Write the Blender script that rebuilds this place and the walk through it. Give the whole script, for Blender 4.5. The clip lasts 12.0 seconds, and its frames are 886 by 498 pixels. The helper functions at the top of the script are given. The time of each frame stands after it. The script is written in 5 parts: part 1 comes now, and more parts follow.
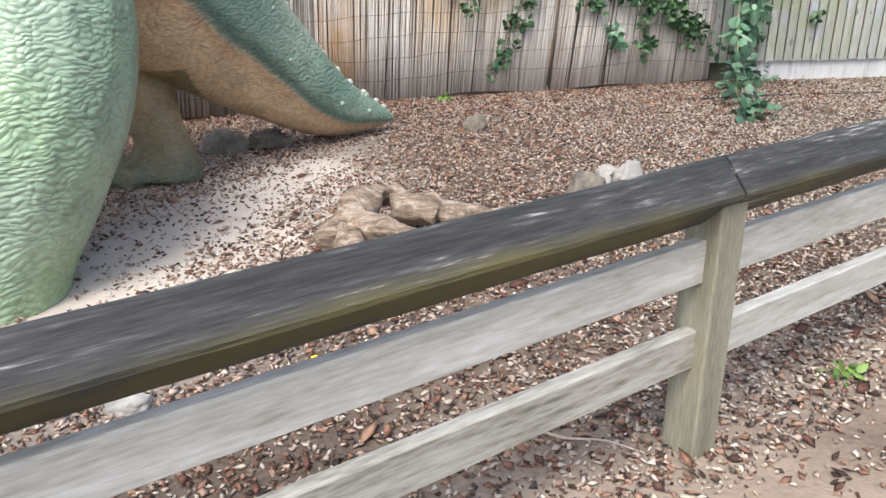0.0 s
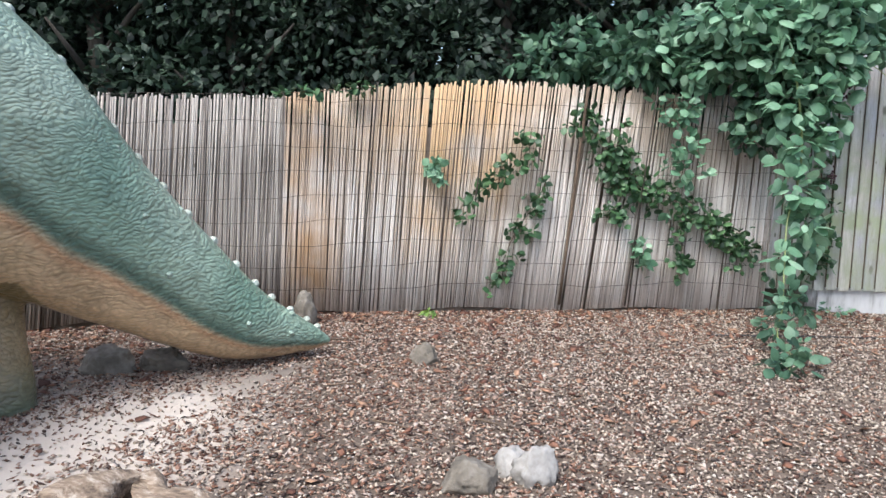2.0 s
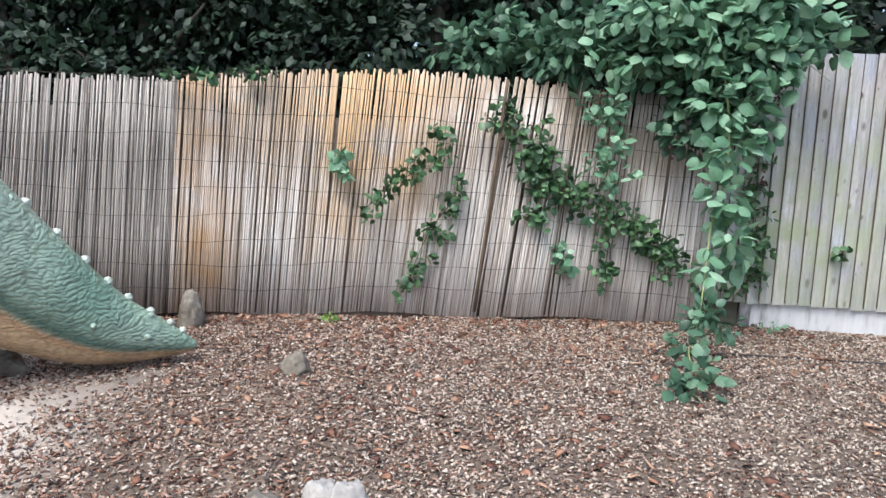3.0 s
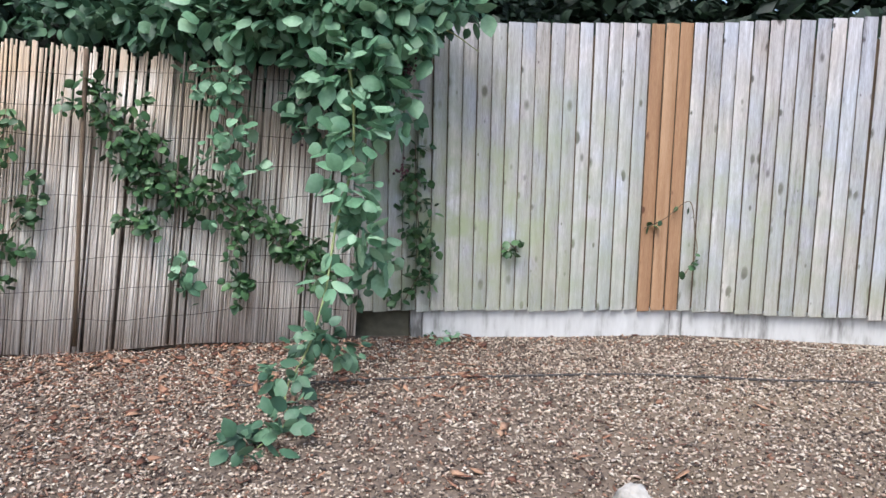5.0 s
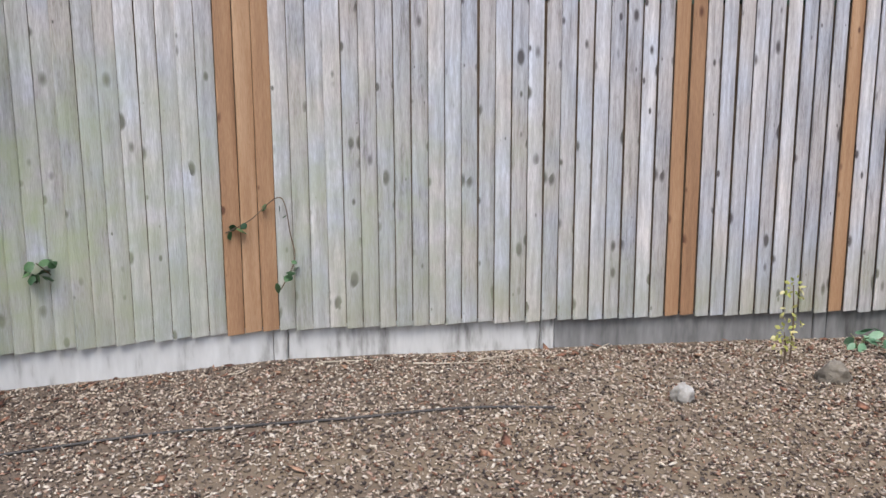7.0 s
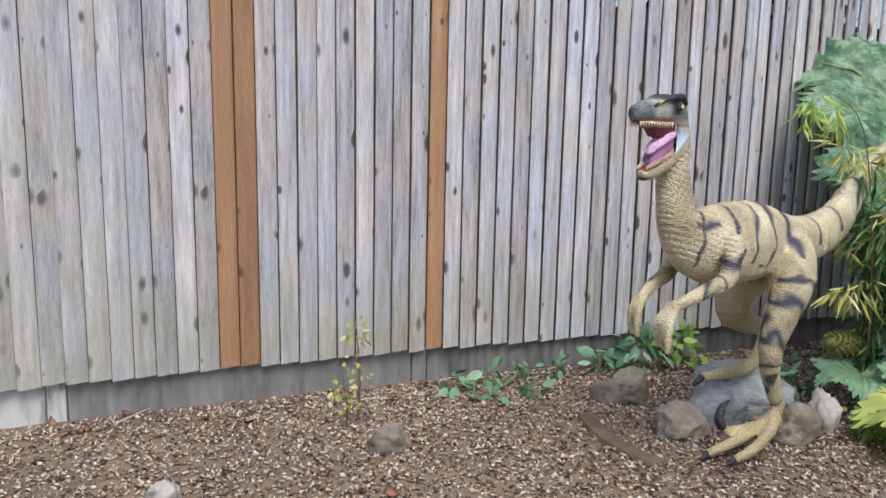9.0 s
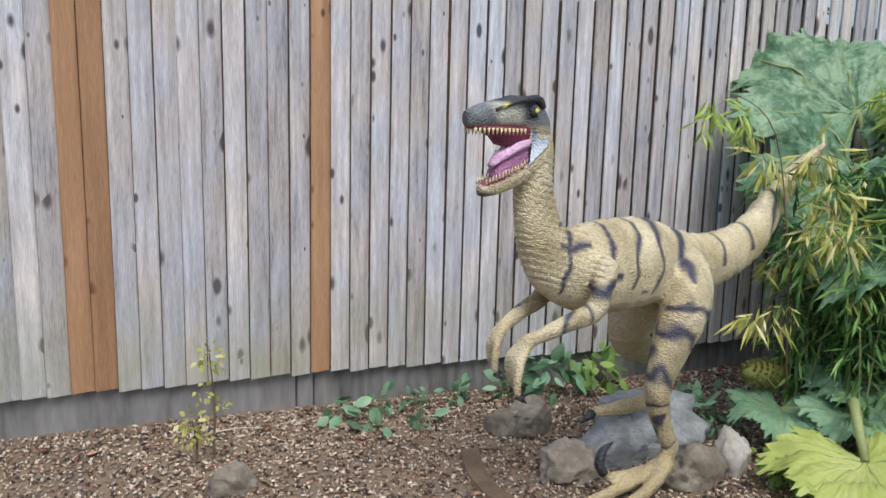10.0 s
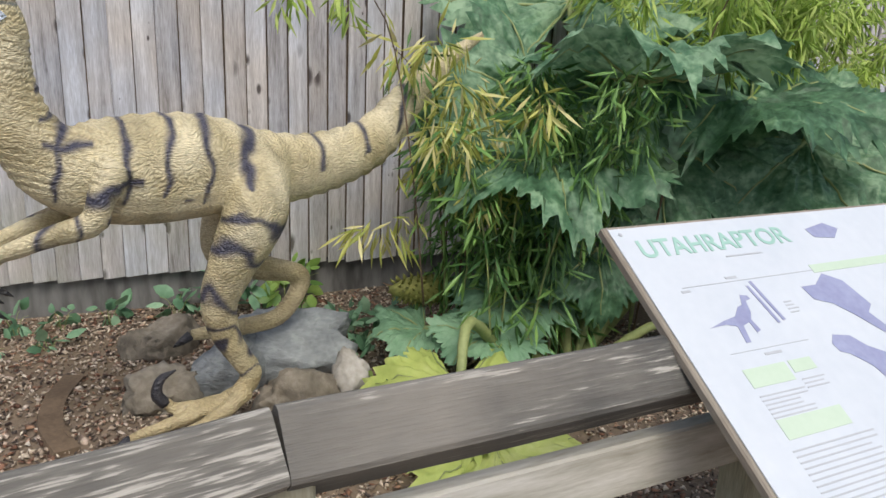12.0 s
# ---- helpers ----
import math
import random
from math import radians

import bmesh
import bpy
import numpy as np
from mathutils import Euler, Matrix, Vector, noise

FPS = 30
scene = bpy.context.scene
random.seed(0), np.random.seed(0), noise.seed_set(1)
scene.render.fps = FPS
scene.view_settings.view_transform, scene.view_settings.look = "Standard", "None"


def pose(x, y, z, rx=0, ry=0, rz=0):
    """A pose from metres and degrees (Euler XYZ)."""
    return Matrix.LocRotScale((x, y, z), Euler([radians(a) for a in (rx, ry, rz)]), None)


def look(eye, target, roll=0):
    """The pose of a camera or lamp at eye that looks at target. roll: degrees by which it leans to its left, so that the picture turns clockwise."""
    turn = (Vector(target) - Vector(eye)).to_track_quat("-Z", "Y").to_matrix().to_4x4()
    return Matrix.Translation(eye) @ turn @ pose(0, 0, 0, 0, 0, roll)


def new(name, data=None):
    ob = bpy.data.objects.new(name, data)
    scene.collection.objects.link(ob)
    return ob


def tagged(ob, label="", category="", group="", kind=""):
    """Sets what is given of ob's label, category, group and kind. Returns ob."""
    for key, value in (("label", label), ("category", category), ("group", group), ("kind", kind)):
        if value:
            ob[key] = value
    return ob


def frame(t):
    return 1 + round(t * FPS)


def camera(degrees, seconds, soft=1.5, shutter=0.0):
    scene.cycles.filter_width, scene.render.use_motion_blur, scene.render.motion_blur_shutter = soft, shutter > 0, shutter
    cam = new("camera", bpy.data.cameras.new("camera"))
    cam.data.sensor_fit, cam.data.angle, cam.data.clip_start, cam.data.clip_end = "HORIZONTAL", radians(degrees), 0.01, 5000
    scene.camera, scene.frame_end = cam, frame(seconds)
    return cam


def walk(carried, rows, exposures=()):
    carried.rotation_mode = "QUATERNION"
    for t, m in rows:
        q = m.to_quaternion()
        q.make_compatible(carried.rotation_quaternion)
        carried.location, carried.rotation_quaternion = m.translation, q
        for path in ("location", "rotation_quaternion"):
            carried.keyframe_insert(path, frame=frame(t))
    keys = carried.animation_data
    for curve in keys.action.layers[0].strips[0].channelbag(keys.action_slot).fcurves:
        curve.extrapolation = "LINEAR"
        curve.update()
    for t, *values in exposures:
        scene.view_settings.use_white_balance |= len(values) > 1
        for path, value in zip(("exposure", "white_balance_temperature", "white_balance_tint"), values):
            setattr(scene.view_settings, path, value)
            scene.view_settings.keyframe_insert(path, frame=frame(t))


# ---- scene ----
cam = camera(60.9, 12.0)
METRES, EYE, TILT, LEAN, TURN = 11.8, 1.5, 0.0, 0.0, 0.0
ROWS = [
    (0.0, 0.0, 0.0, 0.0, -0.35, -21.76, 0.87),
    (0.5, 0.0281, 0.0288, 0.0021, 1.18, -18.47, -0.06),
    (1.0, 0.0569, 0.0627, 0.0057, 4.47, -12.37, 0.17),
    (1.5, 0.0885, 0.0928, 0.0096, 8.91, -8.36, 0.21),
    (2.0, 0.1202, 0.1268, 0.0074, 10.04, -8.14, -0.58),
    (2.5, 0.1524, 0.1524, 0.0057, 11.06, -8.23, -1.98),
    (4.5, 0.2714, 0.2721, 0.0018, 0.34, -7.88, -1.24),
    (5.0, 0.315, 0.2956, 0.0006, -3.14, -7.99, -1.08),
    (5.5, 0.3517, 0.3166, -0.0008, -6.3, -8.29, -0.78),
    (6.0, 0.3931, 0.3376, 0.0011, -9.78, -8.29, -0.32),
    (6.5, 0.4341, 0.3528, 0.0007, -13.44, -8.72, 0.01),
    (7.0, 0.4715, 0.3766, 0.0005, -18.5, -8.9, 0.22),
    (7.5, 0.5139, 0.3919, -0.0003, -24.04, -8.82, 0.1),
    (9.5, 0.6767, 0.4124, 0.0067, -35.12, -8.97, -1.2),
    (10.0, 0.7118, 0.4078, 0.0089, -33.48, -9.21, -1.39),
    (10.5, 0.7382, 0.3952, 0.0109, -31.54, -9.52, -1.37),
    (11.0, 0.7707, 0.3873, 0.0088, -33.03, -10.34, -1.92),
    (11.5, 0.8104, 0.3764, 0.0073, -36.32, -12.52, -2.56),
    (12.0, 0.8438, 0.3603, 0.0057, -37.74, -16.14, -2.54),
]
walk(cam, [(t, pose(0, 0, EYE, TILT, LEAN, TURN) @ pose(METRES * x, METRES * y, METRES * z, 90 + pitch, roll, yaw)) for t, x, y, z, yaw, pitch, roll in ROWS],
     exposures=[(0.0, 1.15, 6250, 8), (2.5, 1.22, 5950, 8), (5.5, 1.05, 6050, 9), (7.0, 0.74, 6150, 9), (9.5, 0.62, 6200, 8), (12.0, 0.47, 6650, 6)])

# ---- world, sun and exposure ----
world = bpy.data.worlds.new("world")
scene.world = world
world.use_nodes = True
wn = world.node_tree.nodes
sky = wn.new("ShaderNodeTexSky")
sky.sky_type, sky.sun_disc = "NISHITA", False
sky.sun_elevation, sky.sun_rotation = radians(58), radians(200)
sky.air_density, sky.dust_density, sky.ozone_density = 1.0, 4.0, 1.0
wn["Background"].inputs["Strength"].default_value = 0.13
world.node_tree.links.new(sky.outputs["Color"], wn["Background"].inputs["Color"])
sun = new("sun", bpy.data.lights.new("sun", "SUN"))
sun.data.energy, sun.data.angle, sun.data.color = 1.2, radians(25), (1.0, 0.98, 0.95)
SUN_DIR = Vector((math.sin(radians(200)) * math.cos(radians(58)), math.cos(radians(200)) * math.cos(radians(58)), math.sin(radians(58))))
sun.matrix_world = look(SUN_DIR * 30, (0, 0, 0))


# ---- materials ----
def ramp(nodes, stops):
    r = nodes.new("ShaderNodeValToRGB")
    els = r.color_ramp.elements
    while len(els) < len(stops):
        els.new(0.5)
    for e, (p, c) in zip(els, stops):
        e.position, e.color = p, (*c, 1)
    return r


def material(name, stops, scale=4.0, fine=60.0, rough=0.8, bump=0.3, depth=0.004, stretch=(1, 1, 1), rand=0.0, island=0.0, fine_mix=0.35, world_space=False, metal=0.0, attr="", transl=0.0, spots=None):
    """Two scales of noise through a colour ramp, fine grain, and a bump; rand and island vary value from piece to piece."""
    m = bpy.data.materials.new(name)
    m.use_nodes = True
    n, l = m.node_tree.nodes, m.node_tree.links
    b = n["Principled BSDF"]
    b.inputs["Roughness"].default_value, b.inputs["Metallic"].default_value = rough, metal
    geo, info = n.new("ShaderNodeNewGeometry"), n.new("ShaderNodeObjectInfo")
    tc = n.new("ShaderNodeTexCoord")
    mp = n.new("ShaderNodeMapping")
    mp.inputs["Scale"].default_value = stretch
    l.new(geo.outputs["Position"] if world_space else tc.outputs["Object"], mp.inputs["Vector"])
    w = n.new("ShaderNodeMath")
    w.operation = "MULTIPLY"
    w.inputs[1].default_value = 37.0
    l.new(geo.outputs["Random Per Island"] if island else info.outputs["Random"], w.inputs[0])
    big, small = n.new("ShaderNodeTexNoise"), n.new("ShaderNodeTexNoise")
    for t, s, d in ((big, scale, 4), (small, fine, 5)):
        t.noise_dimensions = "4D"
        t.inputs["Scale"].default_value, t.inputs["Detail"].default_value = s, d
        l.new(mp.outputs["Vector"], t.inputs["Vector"])
        if rand or island:
            l.new(w.outputs[0], t.inputs["W"])
    fac = n.new("ShaderNodeMix")
    fac.inputs["Factor"].default_value = fine_mix
    l.new(big.outputs["Fac"], fac.inputs[2]), l.new(small.outputs["Fac"], fac.inputs[3])
    src = fac.outputs[0]
    if rand or island:
        add = n.new("ShaderNodeMath")
        add.operation = "MULTIPLY_ADD"
        l.new(geo.outputs["Random Per Island"] if island else info.outputs["Random"], add.inputs[0])
        add.inputs[1].default_value = rand or island
        sub = n.new("ShaderNodeMath")
        sub.operation = "SUBTRACT"
        l.new(src, sub.inputs[0])
        sub.inputs[1].default_value = (rand or island) / 2
        l.new(sub.outputs[0], add.inputs[2])
        src = add.outputs[0]
    r = ramp(n, stops)
    l.new(src, r.inputs["Fac"])
    col = r.outputs["Color"]
    if attr:
        a = n.new("ShaderNodeAttribute")
        a.attribute_name = attr
        mx = n.new("ShaderNodeMix")
        mx.data_type, mx.blend_type = "RGBA", "MULTIPLY"
        mx.inputs["Factor"].default_value = 1.0
        l.new(a.outputs["Color"], mx.inputs[6]), l.new(col, mx.inputs[7])
        col = mx.outputs[2]
    if spots:
        vor = n.new("ShaderNodeTexVoronoi")
        vor.voronoi_dimensions = "4D"
        vor.inputs["Scale"].default_value = spots[0]
        m2 = n.new("ShaderNodeMapping")
        m2.inputs["Scale"].default_value = spots[3]
        l.new(tc.outputs["Object"], m2.inputs["Vector"]), l.new(m2.outputs["Vector"], vor.inputs["Vector"]), l.new(w.outputs[0], vor.inputs["W"])
        rr = ramp(n, [(spots[1], (1, 1, 1)), (spots[1] * 1.7, (0, 0, 0))])
        sep, vary, far = n.new("ShaderNodeSeparateColor"), n.new("ShaderNodeMath"), n.new("ShaderNodeMath")
        vary.operation, far.operation = "MULTIPLY_ADD", "MULTIPLY"
        vary.inputs[1].default_value, vary.inputs[2].default_value = 4.4, 0.42
        l.new(vor.outputs["Color"], sep.inputs[0]), l.new(sep.outputs[0], vary.inputs[0])
        l.new(vary.outputs[0], far.inputs[0]), l.new(vor.outputs["Distance"], far.inputs[1]), l.new(far.outputs[0], rr.inputs["Fac"])
        mx = n.new("ShaderNodeMix")
        mx.data_type = "RGBA"
        l.new(rr.outputs["Color"], mx.inputs["Factor"]), l.new(col, mx.inputs[6])
        mx.inputs[7].default_value = (*spots[2], 1)
        col = mx.outputs[2]
    l.new(col, b.inputs["Base Color"])
    bp = n.new("ShaderNodeBump")
    bp.inputs["Strength"].default_value, bp.inputs["Distance"].default_value = bump, depth
    l.new(small.outputs["Fac"], bp.inputs["Height"]), l.new(bp.outputs["Normal"], b.inputs["Normal"])
    if transl:
        tr, ms = n.new("ShaderNodeBsdfTranslucent"), n.new("ShaderNodeMixShader")
        ms.inputs[0].default_value = transl
        l.new(col, tr.inputs["Color"])
        l.new(b.outputs[0], ms.inputs[1]), l.new(tr.outputs[0], ms.inputs[2]), l.new(ms.outputs[0], n["Material Output"].inputs["Surface"])
    return m


def blotched(m, centre, spread, colour, noise_scale=1.5, strength=0.8):
    """Algae, stain or painted tone in a blotchy stretch of the place, by world position."""
    n, l = m.node_tree.nodes, m.node_tree.links
    b = n["Principled BSDF"]
    old = b.inputs["Base Color"].links[0].from_socket
    geo, mp, gr, no = n.new("ShaderNodeNewGeometry"), n.new("ShaderNodeMapping"), n.new("ShaderNodeTexGradient"), n.new("ShaderNodeTexNoise")
    gr.gradient_type = "SPHERICAL"
    mp.inputs["Location"].default_value = [-c / s for c, s in zip(centre, spread)]
    mp.inputs["Scale"].default_value = [1 / s for s in spread]
    no.inputs["Scale"].default_value, no.inputs["Detail"].default_value = noise_scale, 6
    l.new(geo.outputs["Position"], mp.inputs["Vector"]), l.new(mp.outputs["Vector"], gr.inputs["Vector"]), l.new(geo.outputs["Position"], no.inputs["Vector"])
    ma = n.new("ShaderNodeMath")
    ma.operation = "MULTIPLY"
    l.new(gr.outputs["Fac"], ma.inputs[0])
    rr = ramp(n, [(0.30, (0, 0, 0)), (0.70, (2, 2, 2))])
    l.new(no.outputs["Fac"], rr.inputs["Fac"]), l.new(rr.outputs["Color"], ma.inputs[1])
    cl = n.new("ShaderNodeMath")
    cl.operation, cl.use_clamp = "MULTIPLY", True
    cl.inputs[1].default_value = strength * 1.6
    l.new(ma.outputs[0], cl.inputs[0])
    mx = n.new("ShaderNodeMix")
    mx.data_type = "RGBA"
    l.new(cl.outputs[0], mx.inputs["Factor"]), l.new(old, mx.inputs[6])
    mx.inputs[7].default_value = (*colour, 1)
    l.new(mx.outputs[2], b.inputs["Base Color"])


def tinted(m, one, two, seed=7.3):
    """Hue that drifts from piece to piece and in soft patches along each piece."""
    n, l = m.node_tree.nodes, m.node_tree.links
    b = n["Principled BSDF"]
    old = b.inputs["Base Color"].links[0].from_socket
    info, geo, no, ad = n.new("ShaderNodeObjectInfo"), n.new("ShaderNodeNewGeometry"), n.new("ShaderNodeTexNoise"), n.new("ShaderNodeMath")
    no.noise_dimensions = "4D"
    no.inputs["Scale"].default_value = 1.7
    w = n.new("ShaderNodeMath")
    w.operation, w.inputs[1].default_value = "MULTIPLY", seed
    l.new(info.outputs["Random"], w.inputs[0]), l.new(w.outputs[0], no.inputs["W"]), l.new(geo.outputs["Position"], no.inputs["Vector"])
    rr = ramp(n, [(0.36, one), (0.64, two)])
    l.new(no.outputs["Fac"], rr.inputs["Fac"])
    mx = n.new("ShaderNodeMix")
    mx.data_type, mx.blend_type = "RGBA", "MULTIPLY"
    mx.inputs["Factor"].default_value = 1.0
    l.new(old, mx.inputs[6]), l.new(rr.outputs["Color"], mx.inputs[7]), l.new(mx.outputs[2], b.inputs["Base Color"])


BOARD = material("weathered_board", [(0.28, (0.19, 0.175, 0.175)), (0.42, (0.38, 0.37, 0.375)), (0.55, (0.51, 0.505, 0.52)), (0.68, (0.70, 0.70, 0.72))], scale=4.5, fine=34, stretch=(7, 7, 0.6), rand=0.16, rough=0.8, bump=0.8, depth=0.006, fine_mix=0.45, spots=(1.0, 0.17, (0.085, 0.075, 0.075), (17, 17, 9)))
tinted(BOARD, (0.93, 0.97, 1.06), (1.06, 0.99, 0.93))
blotched(BOARD, (4.0, 9.7, 0.9), (2.6, 2.0, 1.9), (0.36, 0.40, 0.25), 5.0, 0.40)
blotched(BOARD, (6.6, 9.6, 0.9), (2.6, 2.0, 1.6), (0.36, 0.39, 0.28), 6.0, 0.26)
blotched(BOARD, (8.0, 9.2, 0.1), (8.0, 3.0, 0.75), (0.32, 0.335, 0.23), 3.2, 0.3)
NEWBOARD = material("orange_board", [(0.25, (0.22, 0.115, 0.06)), (0.5, (0.37, 0.215, 0.115)), (0.75, (0.50, 0.33, 0.20))], scale=2.2, fine=30, stretch=(9, 9, 0.6), rand=0.25, rough=0.75, bump=0.4, depth=0.003, fine_mix=0.5, spots=(1.0, 0.16, (0.10, 0.04, 0.02), (15, 15, 9)))
CONCRETE = material("concrete", [(0.38, (0.14, 0.135, 0.125)), (0.46, (0.36, 0.355, 0.34)), (0.53, (0.52, 0.52, 0.51)), (0.7, (0.62, 0.62, 0.61))], scale=2.2, fine=9, stretch=(2.2, 2.2, 0.5), rand=0.12, rough=0.9, bump=0.4, fine_mix=0.5, world_space=True)
OLDCONCRETE = material("old_concrete", [(0.35, (0.075, 0.073, 0.07)), (0.5, (0.17, 0.168, 0.165)), (0.7, (0.27, 0.268, 0.265))], scale=2.2, fine=9, stretch=(2.2, 2.2, 0.5), rand=0.12, rough=0.9, bump=0.4, fine_mix=0.5, world_space=True)
DARKBOARD = material("dark_board", [(0.3, (0.05, 0.045, 0.03)), (0.7, (0.14, 0.13, 0.09))], scale=3, fine=20, rough=0.95)
REED = material("reed", [(0.15, (0.22, 0.18, 0.14)), (0.4, (0.54, 0.48, 0.42)), (0.6, (0.70, 0.65, 0.59)), (0.85, (0.84, 0.80, 0.74))], scale=2.0, fine=30, stretch=(4, 4, 1.2), rand=0.42, rough=0.7, bump=0.2, depth=0.001)
# reed tops: brown weathering, and darkened to reverse the light gradient up the screen
blotched(REED, (0.5, 8.9, 2.1), (9.0, 6.0, 1.0), (0.40, 0.32, 0.24), 1.8, 0.75)
blotched(REED, (0.2, 8.9, 1.7), (1.1, 1.5, 1.6), (0.56, 0.38, 0.21), 2.2, 0.6)
blotched(REED, (-1.1, 8.4, 1.0), (0.4, 2.0, 2.2), (0.50, 0.33, 0.19), 2.2, 0.5)
REEDMASS = material("reed_rest", [(0.2, (0.10, 0.08, 0.065)), (0.5, (0.34, 0.30, 0.26)), (0.85, (0.54, 0.49, 0.43))], scale=2, fine=30, stretch=(4, 4, 1), island=0.45, rough=0.7)
BACKING = material("backing_board", [(0.3, (0.12, 0.09, 0.07)), (0.7, (0.28, 0.23, 0.18))], scale=3, fine=20, rough=0.9, world_space=True)
DARK = material("dark_wire", [(0.3, (0.03, 0.025, 0.02)), (0.7, (0.09, 0.07, 0.05))], rough=0.7)
HOSE = material("black_hose", [(0.3, (0.02, 0.02, 0.02)), (0.7, (0.07, 0.06, 0.055))], rough=0.55)
RAILTOP = material("dark_rail_wood", [(0.38, (0.022, 0.022, 0.022)), (0.52, (0.048, 0.048, 0.047)), (0.575, (0.10, 0.097, 0.09)), (0.605, (0.32, 0.305, 0.28)), (0.72, (0.50, 0.48, 0.44))], scale=2.2, fine=16, stretch=(0.7, 9, 9), rand=0.06, rough=0.8, bump=0.9, depth=0.006, fine_mix=0.55)
blotched(RAILTOP, (0.0, 1.4, 0.83), (2.5, 2.0, 0.075), (0.10, 0.085, 0.03), 3.0, 0.9)
blotched(RAILTOP, (11.4, 5.2, 0.93), (1.9, 0.6, 0.5), (0.34, 0.31, 0.27), 2.0, 0.32)
RAILLOW = material("grey_rail_wood", [(0.32, (0.15, 0.14, 0.105)), (0.45, (0.34, 0.32, 0.27)), (0.6, (0.47, 0.455, 0.41)), (0.72, (0.58, 0.565, 0.53))], scale=2.5, fine=14, stretch=(1.0, 8, 8), rand=0.15, rough=0.85, bump=0.4, depth=0.003, fine_mix=0.45)
POSTWOOD = material("post_wood", [(0.25, (0.12, 0.11, 0.075)), (0.5, (0.27, 0.25, 0.18)), (0.75, (0.42, 0.40, 0.32))], scale=2.5, fine=35, stretch=(6, 6, 0.6), rand=0.1, rough=0.85, bump=0.4, depth=0.003, fine_mix=0.45)
SIGNWOOD = material("sign_frame_wood", [(0.3, (0.16, 0.13, 0.10)), (0.7, (0.36, 0.32, 0.27))], scale=3, fine=35, stretch=(5, 0.7, 5), rough=0.85)
EARTH = material("earth", [(0.25, (0.05, 0.036, 0.026)), (0.5, (0.13, 0.095, 0.07)), (0.75, (0.26, 0.20, 0.15))], scale=1.4, fine=45, rough=0.95, bump=0.8, depth=0.012, fine_mix=0.55, world_space=True)
blotched(EARTH, (-1.4, 4.7, 0.0), (1.35, 3.0, 2.0), (0.60, 0.52, 0.44), 0.35, 1.1)
blotched(EARTH, (1.9, 1.6, 0.0), (2.4, 1.5, 2.0), (0.42, 0.33, 0.25), 0.8, 0.9)
blotched(EARTH, (8.6, 7.2, 0.0), (4.5, 3.5, 2.0), (0.20, 0.15, 0.10), 1.2, 0.9)
CHIPS = material("bark_chips", [(0.15, (0.04, 0.022, 0.016)), (0.38, (0.18, 0.085, 0.052)), (0.6, (0.34, 0.20, 0.135)), (0.78, (0.44, 0.33, 0.26)), (0.92, (0.55, 0.46, 0.39))], scale=0.6, fine=50, island=0.85, rough=0.9, bump=0.3, world_space=True)
GRAVEL = material("gravel", [(0.12, (0.06, 0.045, 0.038)), (0.4, (0.25, 0.19, 0.145)), (0.62, (0.44, 0.36, 0.28)), (0.8, (0.54, 0.45, 0.35)), (0.92, (0.63, 0.56, 0.47))], scale=0.6, fine=50, island=0.9, rough=0.85, bump=0.2, world_space=True)
DRYLEAF = material("dry_leaf", [(0.2, (0.10, 0.04, 0.025)), (0.5, (0.24, 0.11, 0.065)), (0.8, (0.40, 0.24, 0.15))], scale=3, fine=60, island=0.7, rough=0.8, world_space=True)
ROCK = material("grey_rock", [(0.25, (0.07, 0.06, 0.048)), (0.5, (0.19, 0.165, 0.13)), (0.75, (0.38, 0.35, 0.30))], scale=7, fine=30, rough=0.9, bump=0.9, depth=0.014, rand=0.15)
SLATE = material("slate_rock", [(0.25, (0.12, 0.13, 0.14)), (0.5, (0.26, 0.28, 0.29)), (0.75, (0.46, 0.48, 0.48))], scale=6, fine=28, stretch=(1, 1, 2.5), rough=0.85, bump=0.9, depth=0.012)
PALEROCK = material("pale_rock", [(0.3, (0.16, 0.145, 0.12)), (0.5, (0.33, 0.31, 0.28)), (0.72, (0.50, 0.48, 0.45))], scale=6, fine=35, rough=0.9, bump=0.6, depth=0.006)
LOGWOOD = material("log_wood", [(0.34, (0.06, 0.04, 0.03)), (0.5, (0.27, 0.20, 0.14)), (0.68, (0.60, 0.52, 0.43))], scale=7, fine=30, stretch=(0.8, 4, 4), rough=0.9, bump=0.9, depth=0.012)
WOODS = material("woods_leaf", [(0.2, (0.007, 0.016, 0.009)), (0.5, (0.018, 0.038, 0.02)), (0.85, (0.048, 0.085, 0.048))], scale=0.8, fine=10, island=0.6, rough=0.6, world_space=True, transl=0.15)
IVY = material("ivy_leaf", [(0.2, (0.02, 0.055, 0.02)), (0.5, (0.05, 0.115, 0.045)), (0.85, (0.11, 0.21, 0.08))], scale=3, fine=40, island=0.6, rough=0.45, world_space=True, transl=0.15)
# darker bramble green for the crown behind and the low trail
BRAMBLEDARK = material("bramble_leaf_dark", [(0.2, (0.03, 0.075, 0.04)), (0.5, (0.07, 0.15, 0.085)), (0.85, (0.15, 0.26, 0.15))], scale=3, fine=40, island=0.6, rough=0.5, world_space=True, transl=0.2)
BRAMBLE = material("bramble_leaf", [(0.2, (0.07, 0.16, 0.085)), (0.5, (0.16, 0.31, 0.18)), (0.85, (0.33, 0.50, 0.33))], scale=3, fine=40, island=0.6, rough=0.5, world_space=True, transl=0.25)
